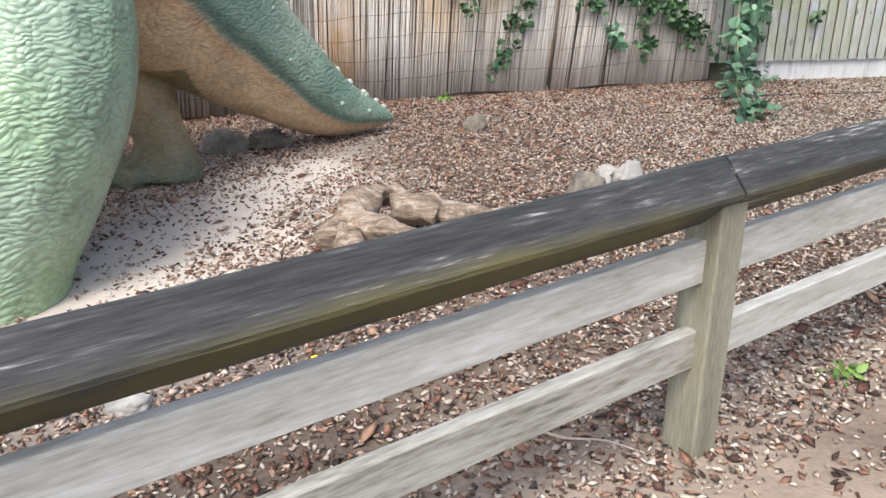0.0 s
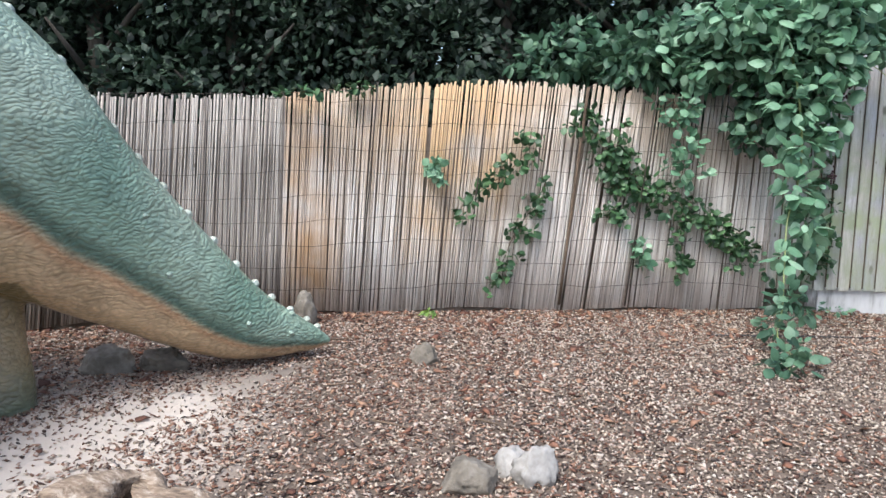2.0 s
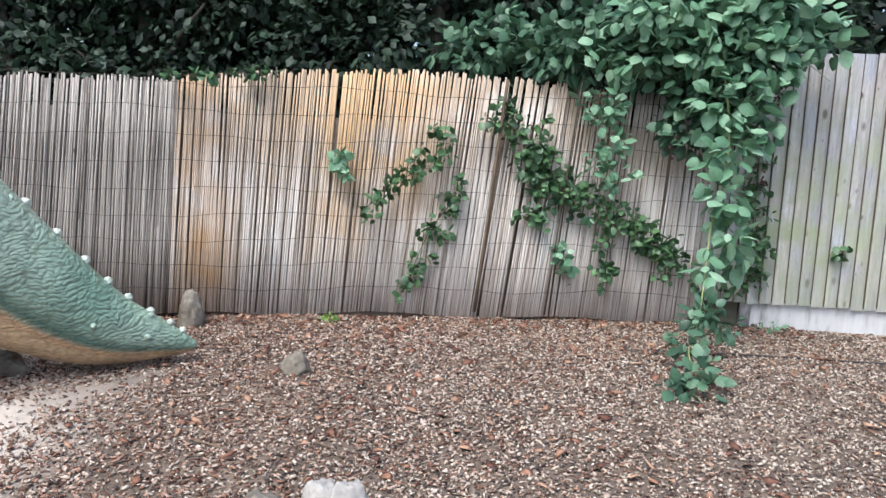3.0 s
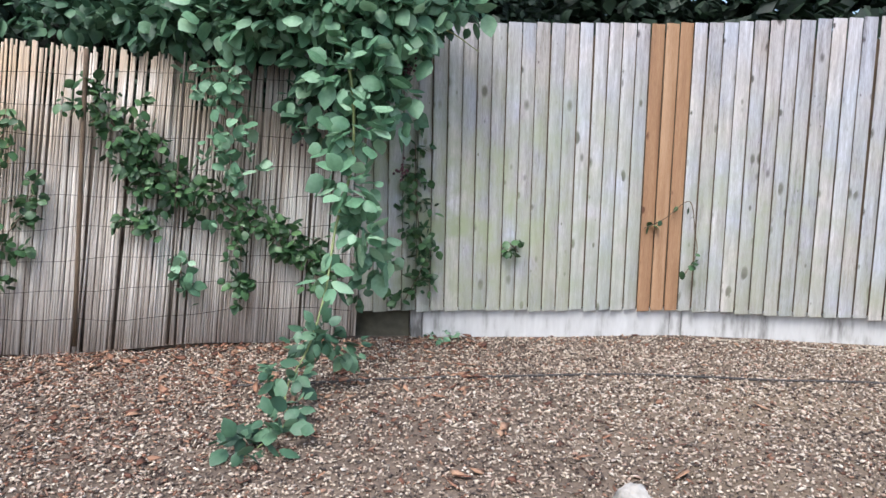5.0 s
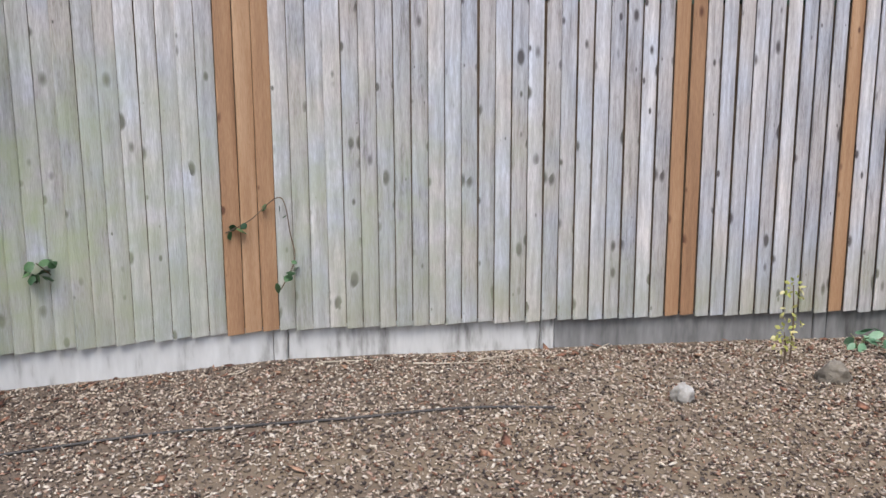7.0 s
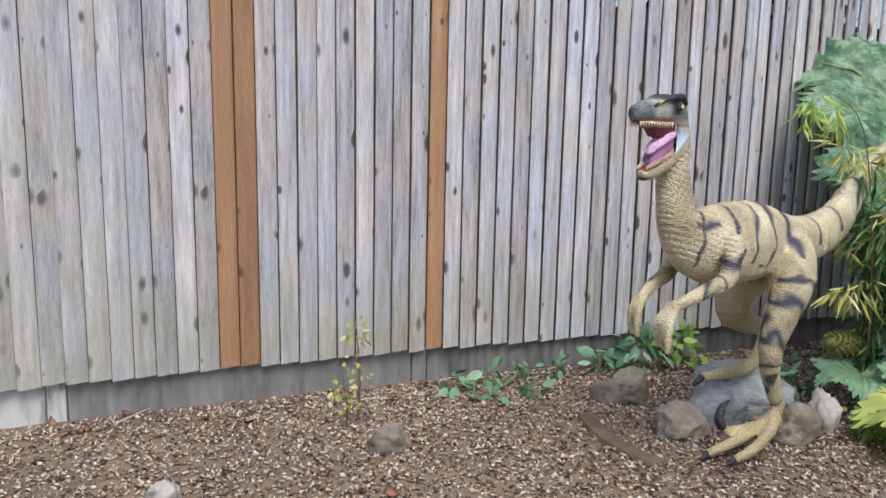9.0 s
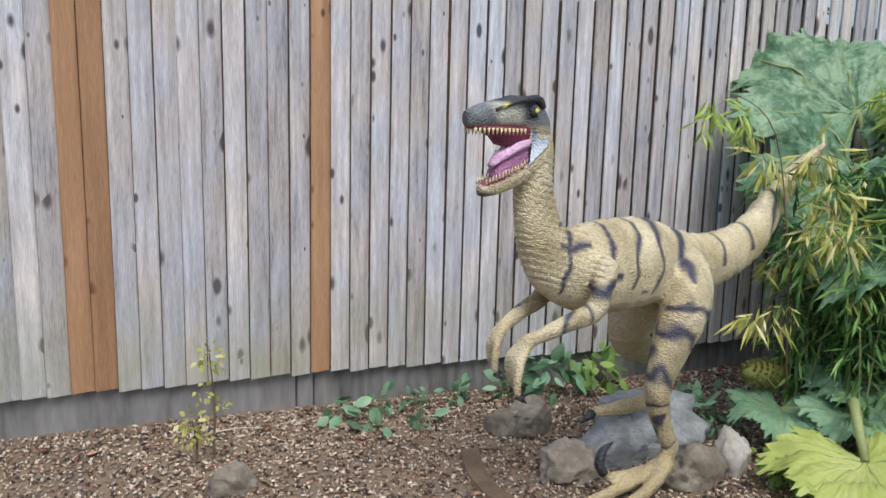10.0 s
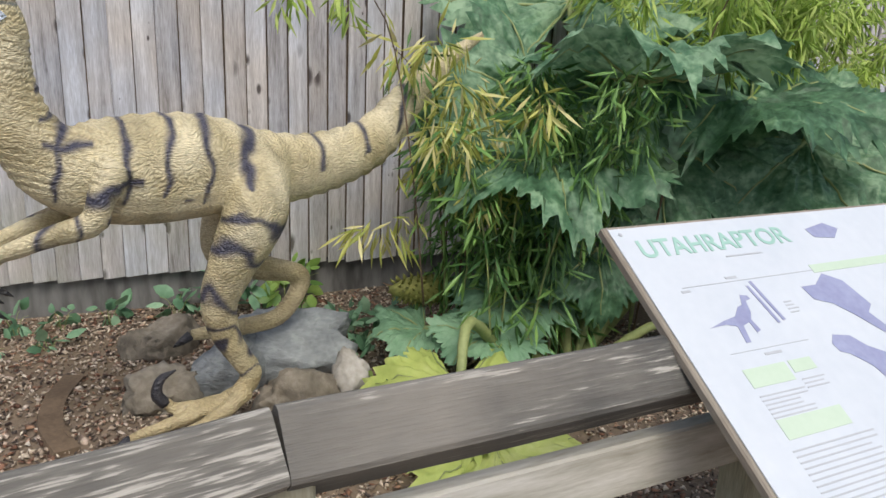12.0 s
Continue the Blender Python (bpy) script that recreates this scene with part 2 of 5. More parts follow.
LIGHTLEAF = material("light_leaf", [(0.2, (0.10, 0.20, 0.04)), (0.5, (0.20, 0.34, 0.07)), (0.85, (0.34, 0.46, 0.12))], scale=3, fine=40, island=0.6, rough=0.5, world_space=True, transl=0.3)
# yellow-green; on the rear clump the brightness stands in for sunlight on the leaves
BRIGHTLEAF = material("bright_bamboo_leaf", [(0.2, (0.22, 0.34, 0.06)), (0.5, (0.38, 0.52, 0.10)), (0.85, (0.58, 0.68, 0.22))], scale=2, fine=30, island=0.7, rough=0.5, world_space=True, transl=0.4)
BAMLEAF = material("bamboo_leaf", [(0.2, (0.04, 0.11, 0.03)), (0.5, (0.11, 0.24, 0.06)), (0.85, (0.25, 0.42, 0.11))], scale=2, fine=30, island=0.7, rough=0.5, world_space=True, transl=0.25)
YELLEAF = material("yellow_bamboo_leaf", [(0.2, (0.26, 0.30, 0.06)), (0.5, (0.50, 0.50, 0.13)), (0.85, (0.68, 0.62, 0.34))], scale=2, fine=30, island=0.7, rough=0.55, world_space=True, transl=0.3)
GUNNERA = material("gunnera_leaf", [(0.34, (0.03, 0.085, 0.04)), (0.5, (0.10, 0.215, 0.115)), (0.64, (0.28, 0.43, 0.27))], scale=7, fine=28, rand=0.15, rough=0.5, bump=0.8, depth=0.012, transl=0.3)
PALEGUN = material("yellowing_gunnera", [(0.25, (0.32, 0.42, 0.09)), (0.5, (0.48, 0.56, 0.16)), (0.75, (0.62, 0.66, 0.30))], scale=4, fine=25, rough=0.6, bump=0.7, depth=0.01, transl=0.3)
STEM = material("green_stem", [(0.3, (0.16, 0.20, 0.07)), (0.7, (0.32, 0.36, 0.15))], rough=0.6)
TWIG = material("brown_twig", [(0.3, (0.06, 0.04, 0.025)), (0.7, (0.20, 0.14, 0.09))], rough=0.85)
PALETWIG = material("pale_twig", [(0.3, (0.36, 0.30, 0.22)), (0.7, (0.58, 0.52, 0.42))], rough=0.85)
BARK = material("tree_bark", [(0.3, (0.03, 0.025, 0.02)), (0.7, (0.10, 0.085, 0.065))], scale=5, fine=30, stretch=(3, 3, 0.6), rough=0.95, bump=0.8, depth=0.01)
CONE = material("gunnera_cone", [(0.3, (0.09, 0.10, 0.02)), (0.7, (0.30, 0.30, 0.08))], scale=8, fine=60, rough=0.7)
SIGNWHITE = material("sign_white", [(0.3, (0.50, 0.54, 0.60)), (0.7, (0.59, 0.62, 0.67))], scale=3, fine=30, rough=0.35, bump=0.02)
SIGNGREEN = material("sign_green", [(0.3, (0.46, 0.57, 0.45)), (0.7, (0.52, 0.62, 0.51))], rough=0.4, bump=0.02)
SIGNTEAL = material("sign_faded_letters", [(0.3, (0.27, 0.46, 0.40)), (0.7, (0.33, 0.52, 0.46))], rough=0.4, bump=0.02)
SIGNINK = material("sign_violet_ink", [(0.3, (0.20, 0.21, 0.36)), (0.7, (0.34, 0.36, 0.52))], scale=8, rough=0.4, bump=0.02)
SIGNGREY = material("sign_grey_text", [(0.3, (0.36, 0.38, 0.42)), (0.7, (0.46, 0.48, 0.52))], rough=0.4, bump=0.02)
PETAL = material("yellow_petal", [(0.3, (0.7, 0.5, 0.02)), (0.7, (0.85, 0.65, 0.05))], rough=0.6)
BERRY = material("dark_berry", [(0.3, (0.02, 0.008, 0.012)), (0.7, (0.08, 0.02, 0.03))], rough=0.3)


def skin(name, cells, rough, strength, dist):
    """Painted resin skin: colours from the attribute Col, pebbled scales in relief."""
    m = material(name, [(0.28, (0.60, 0.60, 0.58)), (0.48, (1.0, 1.0, 1.0)), (0.75, (1.25, 1.25, 1.22))], scale=5.5, fine=35, rough=rough, attr="Col", world_space=True, fine_mix=0.3)
    n, l = m.node_tree.nodes, m.node_tree.links
    v, b, geo = n.new("ShaderNodeTexVoronoi"), n.new("ShaderNodeBump"), n.new("ShaderNodeNewGeometry")
    no, ad = n.new("ShaderNodeTexNoise"), n.new("ShaderNodeVectorMath")
    no.inputs["Scale"].default_value = 5
    ad.operation = "MULTIPLY_ADD"
    ad.inputs[1].default_value = (0.12, 0.12, 0.12)
    l.new(geo.outputs["Position"], no.inputs["Vector"]), l.new(no.outputs["Color"], ad.inputs[0]), l.new(geo.outputs["Position"], ad.inputs[2])
    mp = n.new("ShaderNodeMapping")
    mp.inputs["Scale"].default_value = (0.6, 0.6, 1.2)
    l.new(ad.outputs[0], mp.inputs["Vector"]), l.new(mp.outputs["Vector"], v.inputs["Vector"])
    v.inputs["Scale"].default_value = cells
    # scale edges are darkened in the colour too, along the relief's creases
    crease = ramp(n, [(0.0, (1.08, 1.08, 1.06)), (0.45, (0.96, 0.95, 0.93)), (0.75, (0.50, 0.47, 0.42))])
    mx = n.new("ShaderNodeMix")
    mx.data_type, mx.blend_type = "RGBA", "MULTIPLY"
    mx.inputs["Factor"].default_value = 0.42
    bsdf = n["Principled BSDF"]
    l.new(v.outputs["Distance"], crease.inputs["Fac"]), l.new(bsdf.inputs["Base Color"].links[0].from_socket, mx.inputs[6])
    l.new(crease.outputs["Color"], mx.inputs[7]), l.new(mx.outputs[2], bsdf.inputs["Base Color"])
    b.invert = True
    b.inputs["Strength"].default_value, b.inputs["Distance"].default_value = strength, dist
    l.new(v.outputs["Distance"], b.inputs["Height"]), l.new(b.outputs["Normal"], n["Principled BSDF"].inputs["Normal"])
    return m


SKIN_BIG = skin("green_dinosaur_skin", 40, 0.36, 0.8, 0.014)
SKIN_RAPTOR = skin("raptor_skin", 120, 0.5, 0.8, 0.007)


# ---- helpers of this scene ----
def thing(name, label, category, group="", kind="", at=(0, 0, 0), turn=0.0):
    e = new(name)
    e.empty_display_size = 0.1
    e.matrix_world = pose(*at, 0, 0, turn)
    return tagged(e, label, category, group, kind)


def link_mesh(name, me, mat, parent=None, label=""):
    if not me.materials:
        me.materials.append(mat)
    ob = new(name, me)
    ob.parent = parent
    return tagged(ob, label)


def part(name, bm, mat, parent=None, label="", smooth=False):
    me = bpy.data.meshes.new(name)
    bm.to_mesh(me)
    bm.free()
    if smooth:
        me.shade_smooth()
    return link_mesh(name, me, mat, parent, label)


def pydata(name, verts, faces, mat, parent=None, label="", smooth=False):
    me = bpy.data.meshes.new(name)
    me.from_pydata(verts, [], faces)
    me.update()
    if smooth:
        me.shade_smooth()
    return link_mesh(name, me, mat, parent, label)


def add_box(bm, lo, hi, m=Matrix(), bevel=0.0):
    r = bmesh.ops.create_cube(bm, size=1)
    vs = r["verts"]
    c, s = (Vector(lo) + Vector(hi)) / 2, Vector(hi) - Vector(lo)
    for v in vs:
        v.co = Vector([c[i] + v.co[i] * s[i] for i in range(3)])
    if bevel:
        es = list({e for v in vs for e in v.link_edges})
        out = bmesh.ops.bevel(bm, geom=es, offset=bevel, segments=1, affect="EDGES")
        vs = list({v for f in out["faces"] for v in f.verts} | {v for v in vs if v.is_valid})
    bmesh.ops.transform(bm, matrix=m, verts=vs)


def add_tube(bm, pts, sides=8, flat=1.0, cap=True):
    """A tube through (x, y, z, r) points; flat scales its width across."""
    rings, P = [], [Vector(p[:3]) for p in pts]
    for i, p in enumerate(pts):
        d = (P[min(i + 1, len(P) - 1)] - P[max(i - 1, 0)]).normalized()
        if i == 0:
            a = d.cross(Vector((0, 0, 1)) if abs(d.z) < 0.8 else Vector((1, 0, 0))).normalized()
        else:
            a = (a - d * a.dot(d)).normalized()
        b = a.cross(d).normalized()
        rings.append([bm.verts.new(P[i] + a * math.cos(k * math.tau / sides) * p[3] * flat + b * math.sin(k * math.tau / sides) * p[3]) for k in range(sides)])
    for r0, r1 in zip(rings, rings[1:]):
        for k in range(sides):
            bm.faces.new((r0[k], r0[(k + 1) % sides], r1[(k + 1) % sides], r1[k]))
    if cap:
        bm.faces.new(rings[0][::-1]), bm.faces.new(rings[-1])


def smooth_path(pts, steps=5):
    """Catmull-Rom through tuples of any length."""
    p = [np.array(q, float) for q in pts]
    p = [2 * p[0] - p[1]] + p + [2 * p[-1] - p[-2]]
    out = []
    for i in range(1, len(p) - 2):
        for k in range(steps):
            t = k / steps
            out.append(0.5 * (2 * p[i] + (p[i + 1] - p[i - 1]) * t + (2 * p[i - 1] - 5 * p[i] + 4 * p[i + 1] - p[i + 2]) * t * t + (3 * p[i] - p[i - 1] - 3 * p[i + 1] + p[i + 2]) * t ** 3))
    return [tuple(q) for q in out] + [tuple(p[-2])]


def along(line, step):
    """Points and headings every step metres along a plan polyline."""
    out, left = [], 0.0
    for (x0, y0), (x1, y1) in zip(line, line[1:]):
        n = math.hypot(x1 - x0, y1 - y0)
        a = math.atan2(y1 - y0, x1 - x0)
        s = left
        while s < n:
            out.append((x0 + (x1 - x0) * s / n, y0 + (y1 - y0) * s / n, a))
            s += step
        left = s - n
    return out


def ground_z(x, y):
    slope = -0.017 * min(max(y - 2.5, 0), 7)
    return slope + 0.018 * noise.noise(Vector((x * 0.7, y * 0.7, 0))) + 0.006 * noise.noise(Vector((x * 3, y * 3, 5)))


# ---- ground ----
def build_ground():
    xs = np.concatenate([[-600, -80, -20], np.arange(-8, 18.01, 0.2), [30, 80, 600]])
    ys = np.concatenate([[-600, -80, -20], np.arange(-4, 13.01, 0.2), [30, 80, 600]])
    verts = [(x, y, ground_z(x, y)) for y in ys for x in xs]
    w = len(xs)
    faces = [(j * w + i, j * w + i + 1, (j + 1) * w + i + 1, (j + 1) * w + i) for j in range(len(ys) - 1) for i in range(w - 1)]
    tagged(pydata("ground", verts, faces, EARTH, smooth=True), "bare brown earth with a pale sandy strip", "ground", kind="structure")


build_ground()
SEEDED = np.random.RandomState(4)

FENCE = [(2.9, 9.66), (4.17, 9.71), (5.75, 9.775), (6.12, 9.77), (8.03, 9.40), (9.0, 9.20), (10.17, 8.93), (11.0, 8.70), (12.0, 8.40), (13.16, 8.12), (17.5, 7.1)]
REEDLINE = [(-6.0, 5.2), (-3.6, 6.9), (-2.4, 7.65), (-1.6, 8.1), (-0.96, 8.46), (-0.03, 8.77), (0.6, 9.0), (1.26, 9.25), (1.82, 9.29), (2.31, 9.43), (3.36, 9.62)]


# ---- rail fence along the path ----
RAILLINE = [(-5.2, -1.9), (-3.2, -0.6), (-1.25, 0.68), (0.77, 2.0), (2.2, 2.93), (3.6, 3.98), (5.25, 4.83), (7.0, 5.29), (8.75, 5.40), (10.44, 5.29), (12.15, 4.96), (13.8, 4.6)]


def build_rail_fence():
    for (x0, y0), (x1, y1) in zip(RAILLINE, RAILLINE[1:]):
        n, a = math.hypot(x1 - x0, y1 - y0), math.degrees(math.atan2(y1 - y0, x1 - x0))
        bay = thing("rail_fence_bay", "weathered timber fence bay, corner-set top rail over two flat rails", "fence", "rail fence along the path", at=(x0, y0, 0), turn=a)
        bm = bmesh.new()
        h = 0.092
        prof = [(0, h), (0.012, h - 0.004), (h - 0.006, 0.006), (h - 0.006, -0.006), (0, -h), (-h + 0.006, -0.006), (-h + 0.006, 0.006), (-0.012, h - 0.004)]
        segs = 14
        rings = []
        for k in range(segs + 1):
            s = 0.006 + (n - 0.012) * k / segs
            rings.append([bm.verts.new((s, p + 0.003 * noise.noise(Vector((s * 3 + x0 * 7, p * 9, 0))), 0.87 + q + 0.003 * noise.noise(Vector((s * 3, q * 9, x0))))) for p, q in prof])
        for r0, r1 in zip(rings, rings[1:]):
            for k in range(8):
                bm.faces.new((r0[k], r1[k], r1[(k + 1) % 8], r0[(k + 1) % 8]))
        bm.faces.new(rings[0]), bm.faces.new(rings[-1][::-1])
        part("top_rail", bm, RAILTOP, bay, "dark weathered square rail set on edge")
        for z0, z1 in ((0.60, 0.732), (0.322, 0.452)):
            bm = bmesh.new()
            add_box(bm, (0.05, -0.022, z0), (n - 0.05, 0.022, z1), bevel=0.006)
            part("rail", bm, RAILLOW, bay)
        bm = bmesh.new()
        add_box(bm, (-0.055, -0.062, -0.25), (0.055, 0.062, 0.85), bevel=0.006)
        for v in bm.verts:
            if v.co.z > 0.8:
                v.co.z = 0.78 + abs(v.co.y)
        part("post", bm, POSTWOOD, bay)


build_rail_fence()


# ---- closeboard fence ----
def build_board_fence():
    fence = thing("closeboard_fence", "tall grey feather-edge board fence with a few orange boards", "fence", kind="structure")
    shapes = []
    for k in range(5):
        bm = bmesh.new()
        w, t0, t1 = 0.1150, 0.008, 0.034
        lean = (k - 2) * 0.0006
        rows = []
        for z in (0, 0.8, 1.6, 2.4):
            b = 0.003 * math.sin(z * 2 + k * 2)
            rows.append([bm.verts.new(v) for v in ((lean * z + 0.004, -t1 + 0.012 + b, z), (lean * z, -t1 + 0.003 + b, z), (0.007 + lean * z, -t1 - 0.003 + b, z), (0.03 + lean * z, -t1 + b, z), (w + lean * z, -t0 + b * 0.5, z), (w + lean * z, 0.004, z), (0.010 + lean * z, -0.006, z))])
        for r0, r1 in zip(rows, rows[1:]):
            for i in range(7):
                bm.faces.new((r0[i], r0[(i + 1) % 7], r1[(i + 1) % 7], r1[i]))
        bm.faces.new(rows[0][::-1]), bm.faces.new(rows[-1])
        for mat, key in ((BOARD, "board"), (NEWBOARD, "orange_board")):
            me = bpy.data.meshes.new(key)
            bm.to_mesh(me)
            me.materials.append(mat)
            shapes.append(me)
        bm.free()
    rnd = random.Random(3)
    for x, y, a in along(FENCE, 0.119):
        orange = 5.70 < x < 6.06 or 8.86 < x < 9.08 or 10.08 < x < 10.2
        me = shapes[rnd.randrange(5) * 2 + (1 if orange else 0)]
        ob = new("board", me)
        ob.parent = fence
        top = 2.46 + 0.03 * min(max(x - 4, 0), 3.5) + 0.06 * max(x - 7.5, 0)
        z0 = 0.115 + rnd.uniform(-0.008, 0.008)
        ob.matrix_world = pose(x, y - 0.012, z0, rnd.uniform(-0.2, 0.2), rnd.uniform(-0.07, 0.07), math.degrees(a)) @ Matrix.Diagonal((1, 1, (top + rnd.uniform(-0.006, 0.006) - z0) / 2.4, 1))
    for (x0, y0), (x1, y1) in zip(FENCE, FENCE[1:]):
        n, a = math.hypot(x1 - x0, y1 - y0), math.degrees(math.atan2(y1 - y0, x1 - x0))
        # added dark sheet behind the gaps draws the boards' lap shadows as dark seams
        bm = bmesh.new()
        add_box(bm, (0, 0.000, 0.14), (n, 0.004, 2.40))
        part("backing", bm, TWIG, fence).matrix_world = pose(x0, y0, 0, 0, 0, a)
        for z in (0.45, 1.3, 2.2):
            bm = bmesh.new()
            add_box(bm, (0, 0.006, z - 0.04), (n, 0.06, z + 0.04), bevel=0.005)
            part("arris_rail", bm, POSTWOOD, fence).matrix_world = pose(x0, y0, 0, 0, 0, a)
    # gravel boards and concrete posts below
    posts = [(3.86, 9.72), (6.12, 9.80), (8.05, 9.43), (10.17, 8.96), (12.1, 8.40), (14.1, 7.93), (16.2, 7.44)]
    for (x0, y0), (x1, y1) in zip(posts, posts[1:]):
        n, a = math.hypot(x1 - x0, y1 - y0), math.degrees(math.atan2(y1 - y0, x1 - x0))
        bm = bmesh.new()
        add_box(bm, (0.055, -0.01, -0.35), (n - 0.055, 0.045, 0.125), bevel=0.006)
        part("gravel_board", bm, CONCRETE if x0 < 8 else OLDCONCRETE, fence, "stained concrete gravel board").matrix_world = pose(x0, y0, 0, 0, 0, a)
    for (x0, y0), (x1, y1) in zip(posts, posts[1:] + [(18.3, 6.95)]):
        a = math.degrees(math.atan2(y1 - y0, x1 - x0))
        bm = bmesh.new()
        add_box(bm, (-0.05, -0.022, -0.35), (0.05, 0.11, 0.12), bevel=0.008)
        add_box(bm, (-0.05, 0.02, 0.122), (0.05, 0.11, 2.4), bevel=0.008)
        part("concrete_post", bm, CONCRETE if x0 < 8.5 else OLDCONCRETE, fence).matrix_world = pose(x0, y0, 0, 0, 0, a)
    bm = bmesh.new()
    add_box(bm, (3.0, 9.74, -0.3), (3.8, 9.78, 0.16), bevel=0.004)
    part("dark_gravel_board", bm, DARKBOARD, fence)


# ---- reed screen ----
def reed_top(x):
    return 2.13 + 0.05 * math.sin(x * 1.7 + 0.5) - (0.10 * max(0, -0.6 - x) if x > -2.6 else 0.20 + 0.03 * (-2.6 - x))


def build_reed_screen():
    screen = thing("reed_screen", "sagging reed screening wired to a fence, bleached grey and orange", "fence screen", kind="structure")
    rnd = random.Random(8)
    shapes = []
    for k in range(6):
        bm = bmesh.new()
        pts = [(0.006 * math.sin(z * 2.1 + k), 0.004 * math.cos(z * 3 + k), z, 0.0098 - 0.0018 * z / 2 + (0.001 if i % 2 else 0)) for i, z in enumerate((0, 0.7, 1.4, 2.0))]
        add_tube(bm, pts, 5)
        me = bpy.data.meshes.new("reed")
        bm.to_mesh(me)
        me.shade_smooth()
        me.materials.append(REED)
        shapes.append(me)
        bm.free()
    vs, fs = [], []
    for x, y, a in along(REEDLINE, 0.0165):
        lean = 5.0 + 1.6 * math.sin(x * 1.3) + rnd.uniform(-0.3, 0.3)
        z0 = ground_z(x, y) + 0.03 + 0.02 * math.sin(x * 4)
        h = (reed_top(x) + rnd.uniform(-0.035, 0.03) - z0) / 2.0
        bulge = 0.035 * math.sin(x * 2.4 + 1) + rnd.uniform(-0.006, 0.006)
        m = pose(x, y - 0.05 + bulge, z0, -1.5, lean, math.degrees(a)) @ Matrix.Diagonal((rnd.uniform(0.85, 1.25), 1, h, 1))
        me = rnd.choice(shapes)
        if rnd.random() < 0.03:
            continue
        if x > -1.35:
            ob = new("reed", me)
            ob.parent = screen
            ob.matrix_world = m
        else:
            o = len(vs)
            vs += [m @ v.co for v in me.vertices]
            fs += [[o + i for i in p.vertices] for p in me.polygons]
    tagged(pydata("reed_rest", vs, fs, REEDMASS, screen, smooth=True), kind="stuff")
    # dark boarding added behind the screen; its colour gives the gaps their shade
    for (x0, y0), (x1, y1) in zip(REEDLINE, REEDLINE[1:]):
        n, a = math.hypot(x1 - x0, y1 - y0), math.degrees(math.atan2(y1 - y0, x1 - x0))
        bm = bmesh.new()
        add_box(bm, (0, 0.035, -0.15), (n, 0.06, 1.72))
        part("backing_board", bm, BACKING, screen).matrix_world = pose(x0, y0, 0, 0, 0, a)
    for i in range(9):
        z = 0.16 + i * 0.225
        bm = bmesh.new()
        pts = [(x + 0.085 * z, y - 0.066 + 0.035 * math.sin(x * 2.4 + 1) - 0.027 * z, z + 0.02 * math.sin(x * 3.1 + i) + 0.008 * math.sin(x * 11 + i * 2), 0.002) for x, y, a in along(REEDLINE, 0.12)]
        add_tube(bm, pts, 4)
        part("wire", bm, DARK, screen)
    for x0, y0, r in ((1.29, 9.12, 0.017), (-0.62, 8.42, 0.008), (0.36, 8.77, 0.008), (1.95, 9.2, 0.008)):
        bm = bmesh.new()
        add_tube(bm, [(x0 + 0.1 * z, y0 - 0.03 * z, z, r) for z in (-0.05, 0.6, 1.3, 1.9, 2.12)], 6)
        part("cane", bm, DARK if r < 0.01 else TWIG, screen, smooth=True)


# ---- statues ----
def fused(tubes, voxel, smooth_n=6):
    """Tubes melted into one closed skin."""
    bm = bmesh.new()
    for pts, flat in tubes:
        add_tube(bm, smooth_path(pts, 5), 16, flat)
    me = bpy.data.meshes.new("raw")
    bmesh.ops.recalc_face_normals(bm, faces=bm.faces)
    bm.to_mesh(me)
    bm.free()
    ob = new("raw", me)
    r = ob.modifiers.new("r", "REMESH")
    r.mode, r.voxel_size = "VOXEL", voxel
    s = ob.modifiers.new("s", "SMOOTH")
    s.factor, s.iterations = 0.5, smooth_n
    dg = bpy.context.evaluated_depsgraph_get()
    out = bpy.data.meshes.new_from_object(ob.evaluated_get(dg))
    bpy.data.objects.remove(ob)
    bm = bmesh.new()
    bm.from_mesh(out)
    return bm


def painted(name, bm, colour, mat, label, category, extra):
    """Finish a statue: colours by place on the skin; extra gives (start index, colour) for added pieces."""
    me = bpy.data.meshes.new(name)
    bm.verts.index_update()
    bm.to_mesh(me)
    bm.free()
    at = me.color_attributes.new("Col", "FLOAT_COLOR", "POINT")
    cols = []
    for v in me.vertices:
        c = None
        for i0, i1, col in extra:
            if i0 <= v.index < i1:
                c = col
        if c is None:
            c = colour(v.co, v.normal)
        cols += [*c, 1.0]
    at.data.foreach_set("color", cols)
    me.shade_smooth()
    me.materials.append(mat)
    return tagged(new(name, me), label, category)


def mix(a, b, t):
    t = min(max(t, 0), 1)
    return tuple(p + (q - p) * t for p, q in zip(a, b))


BIG_SPINE = [(-0.44, 7.02, 0.03, 0.03), (-0.62, 6.88, 0.09, 0.13), (-1.0, 6.55, 0.27, 0.30), (-1.42, 6.12, 0.70, 0.46), (-1.78, 5.65, 1.17, 0.62), (-2.1, 5.2, 1.65, 0.77), (-2.5, 4.7, 1.85, 1.05), (-3.1, 4.25, 2.0, 1.1), (-3.9, 3.9, 2.0, 1.05), (-4.7, 3.65, 2.0, 0.85), (-5.2, 3.5, 2.0, 0.45)]


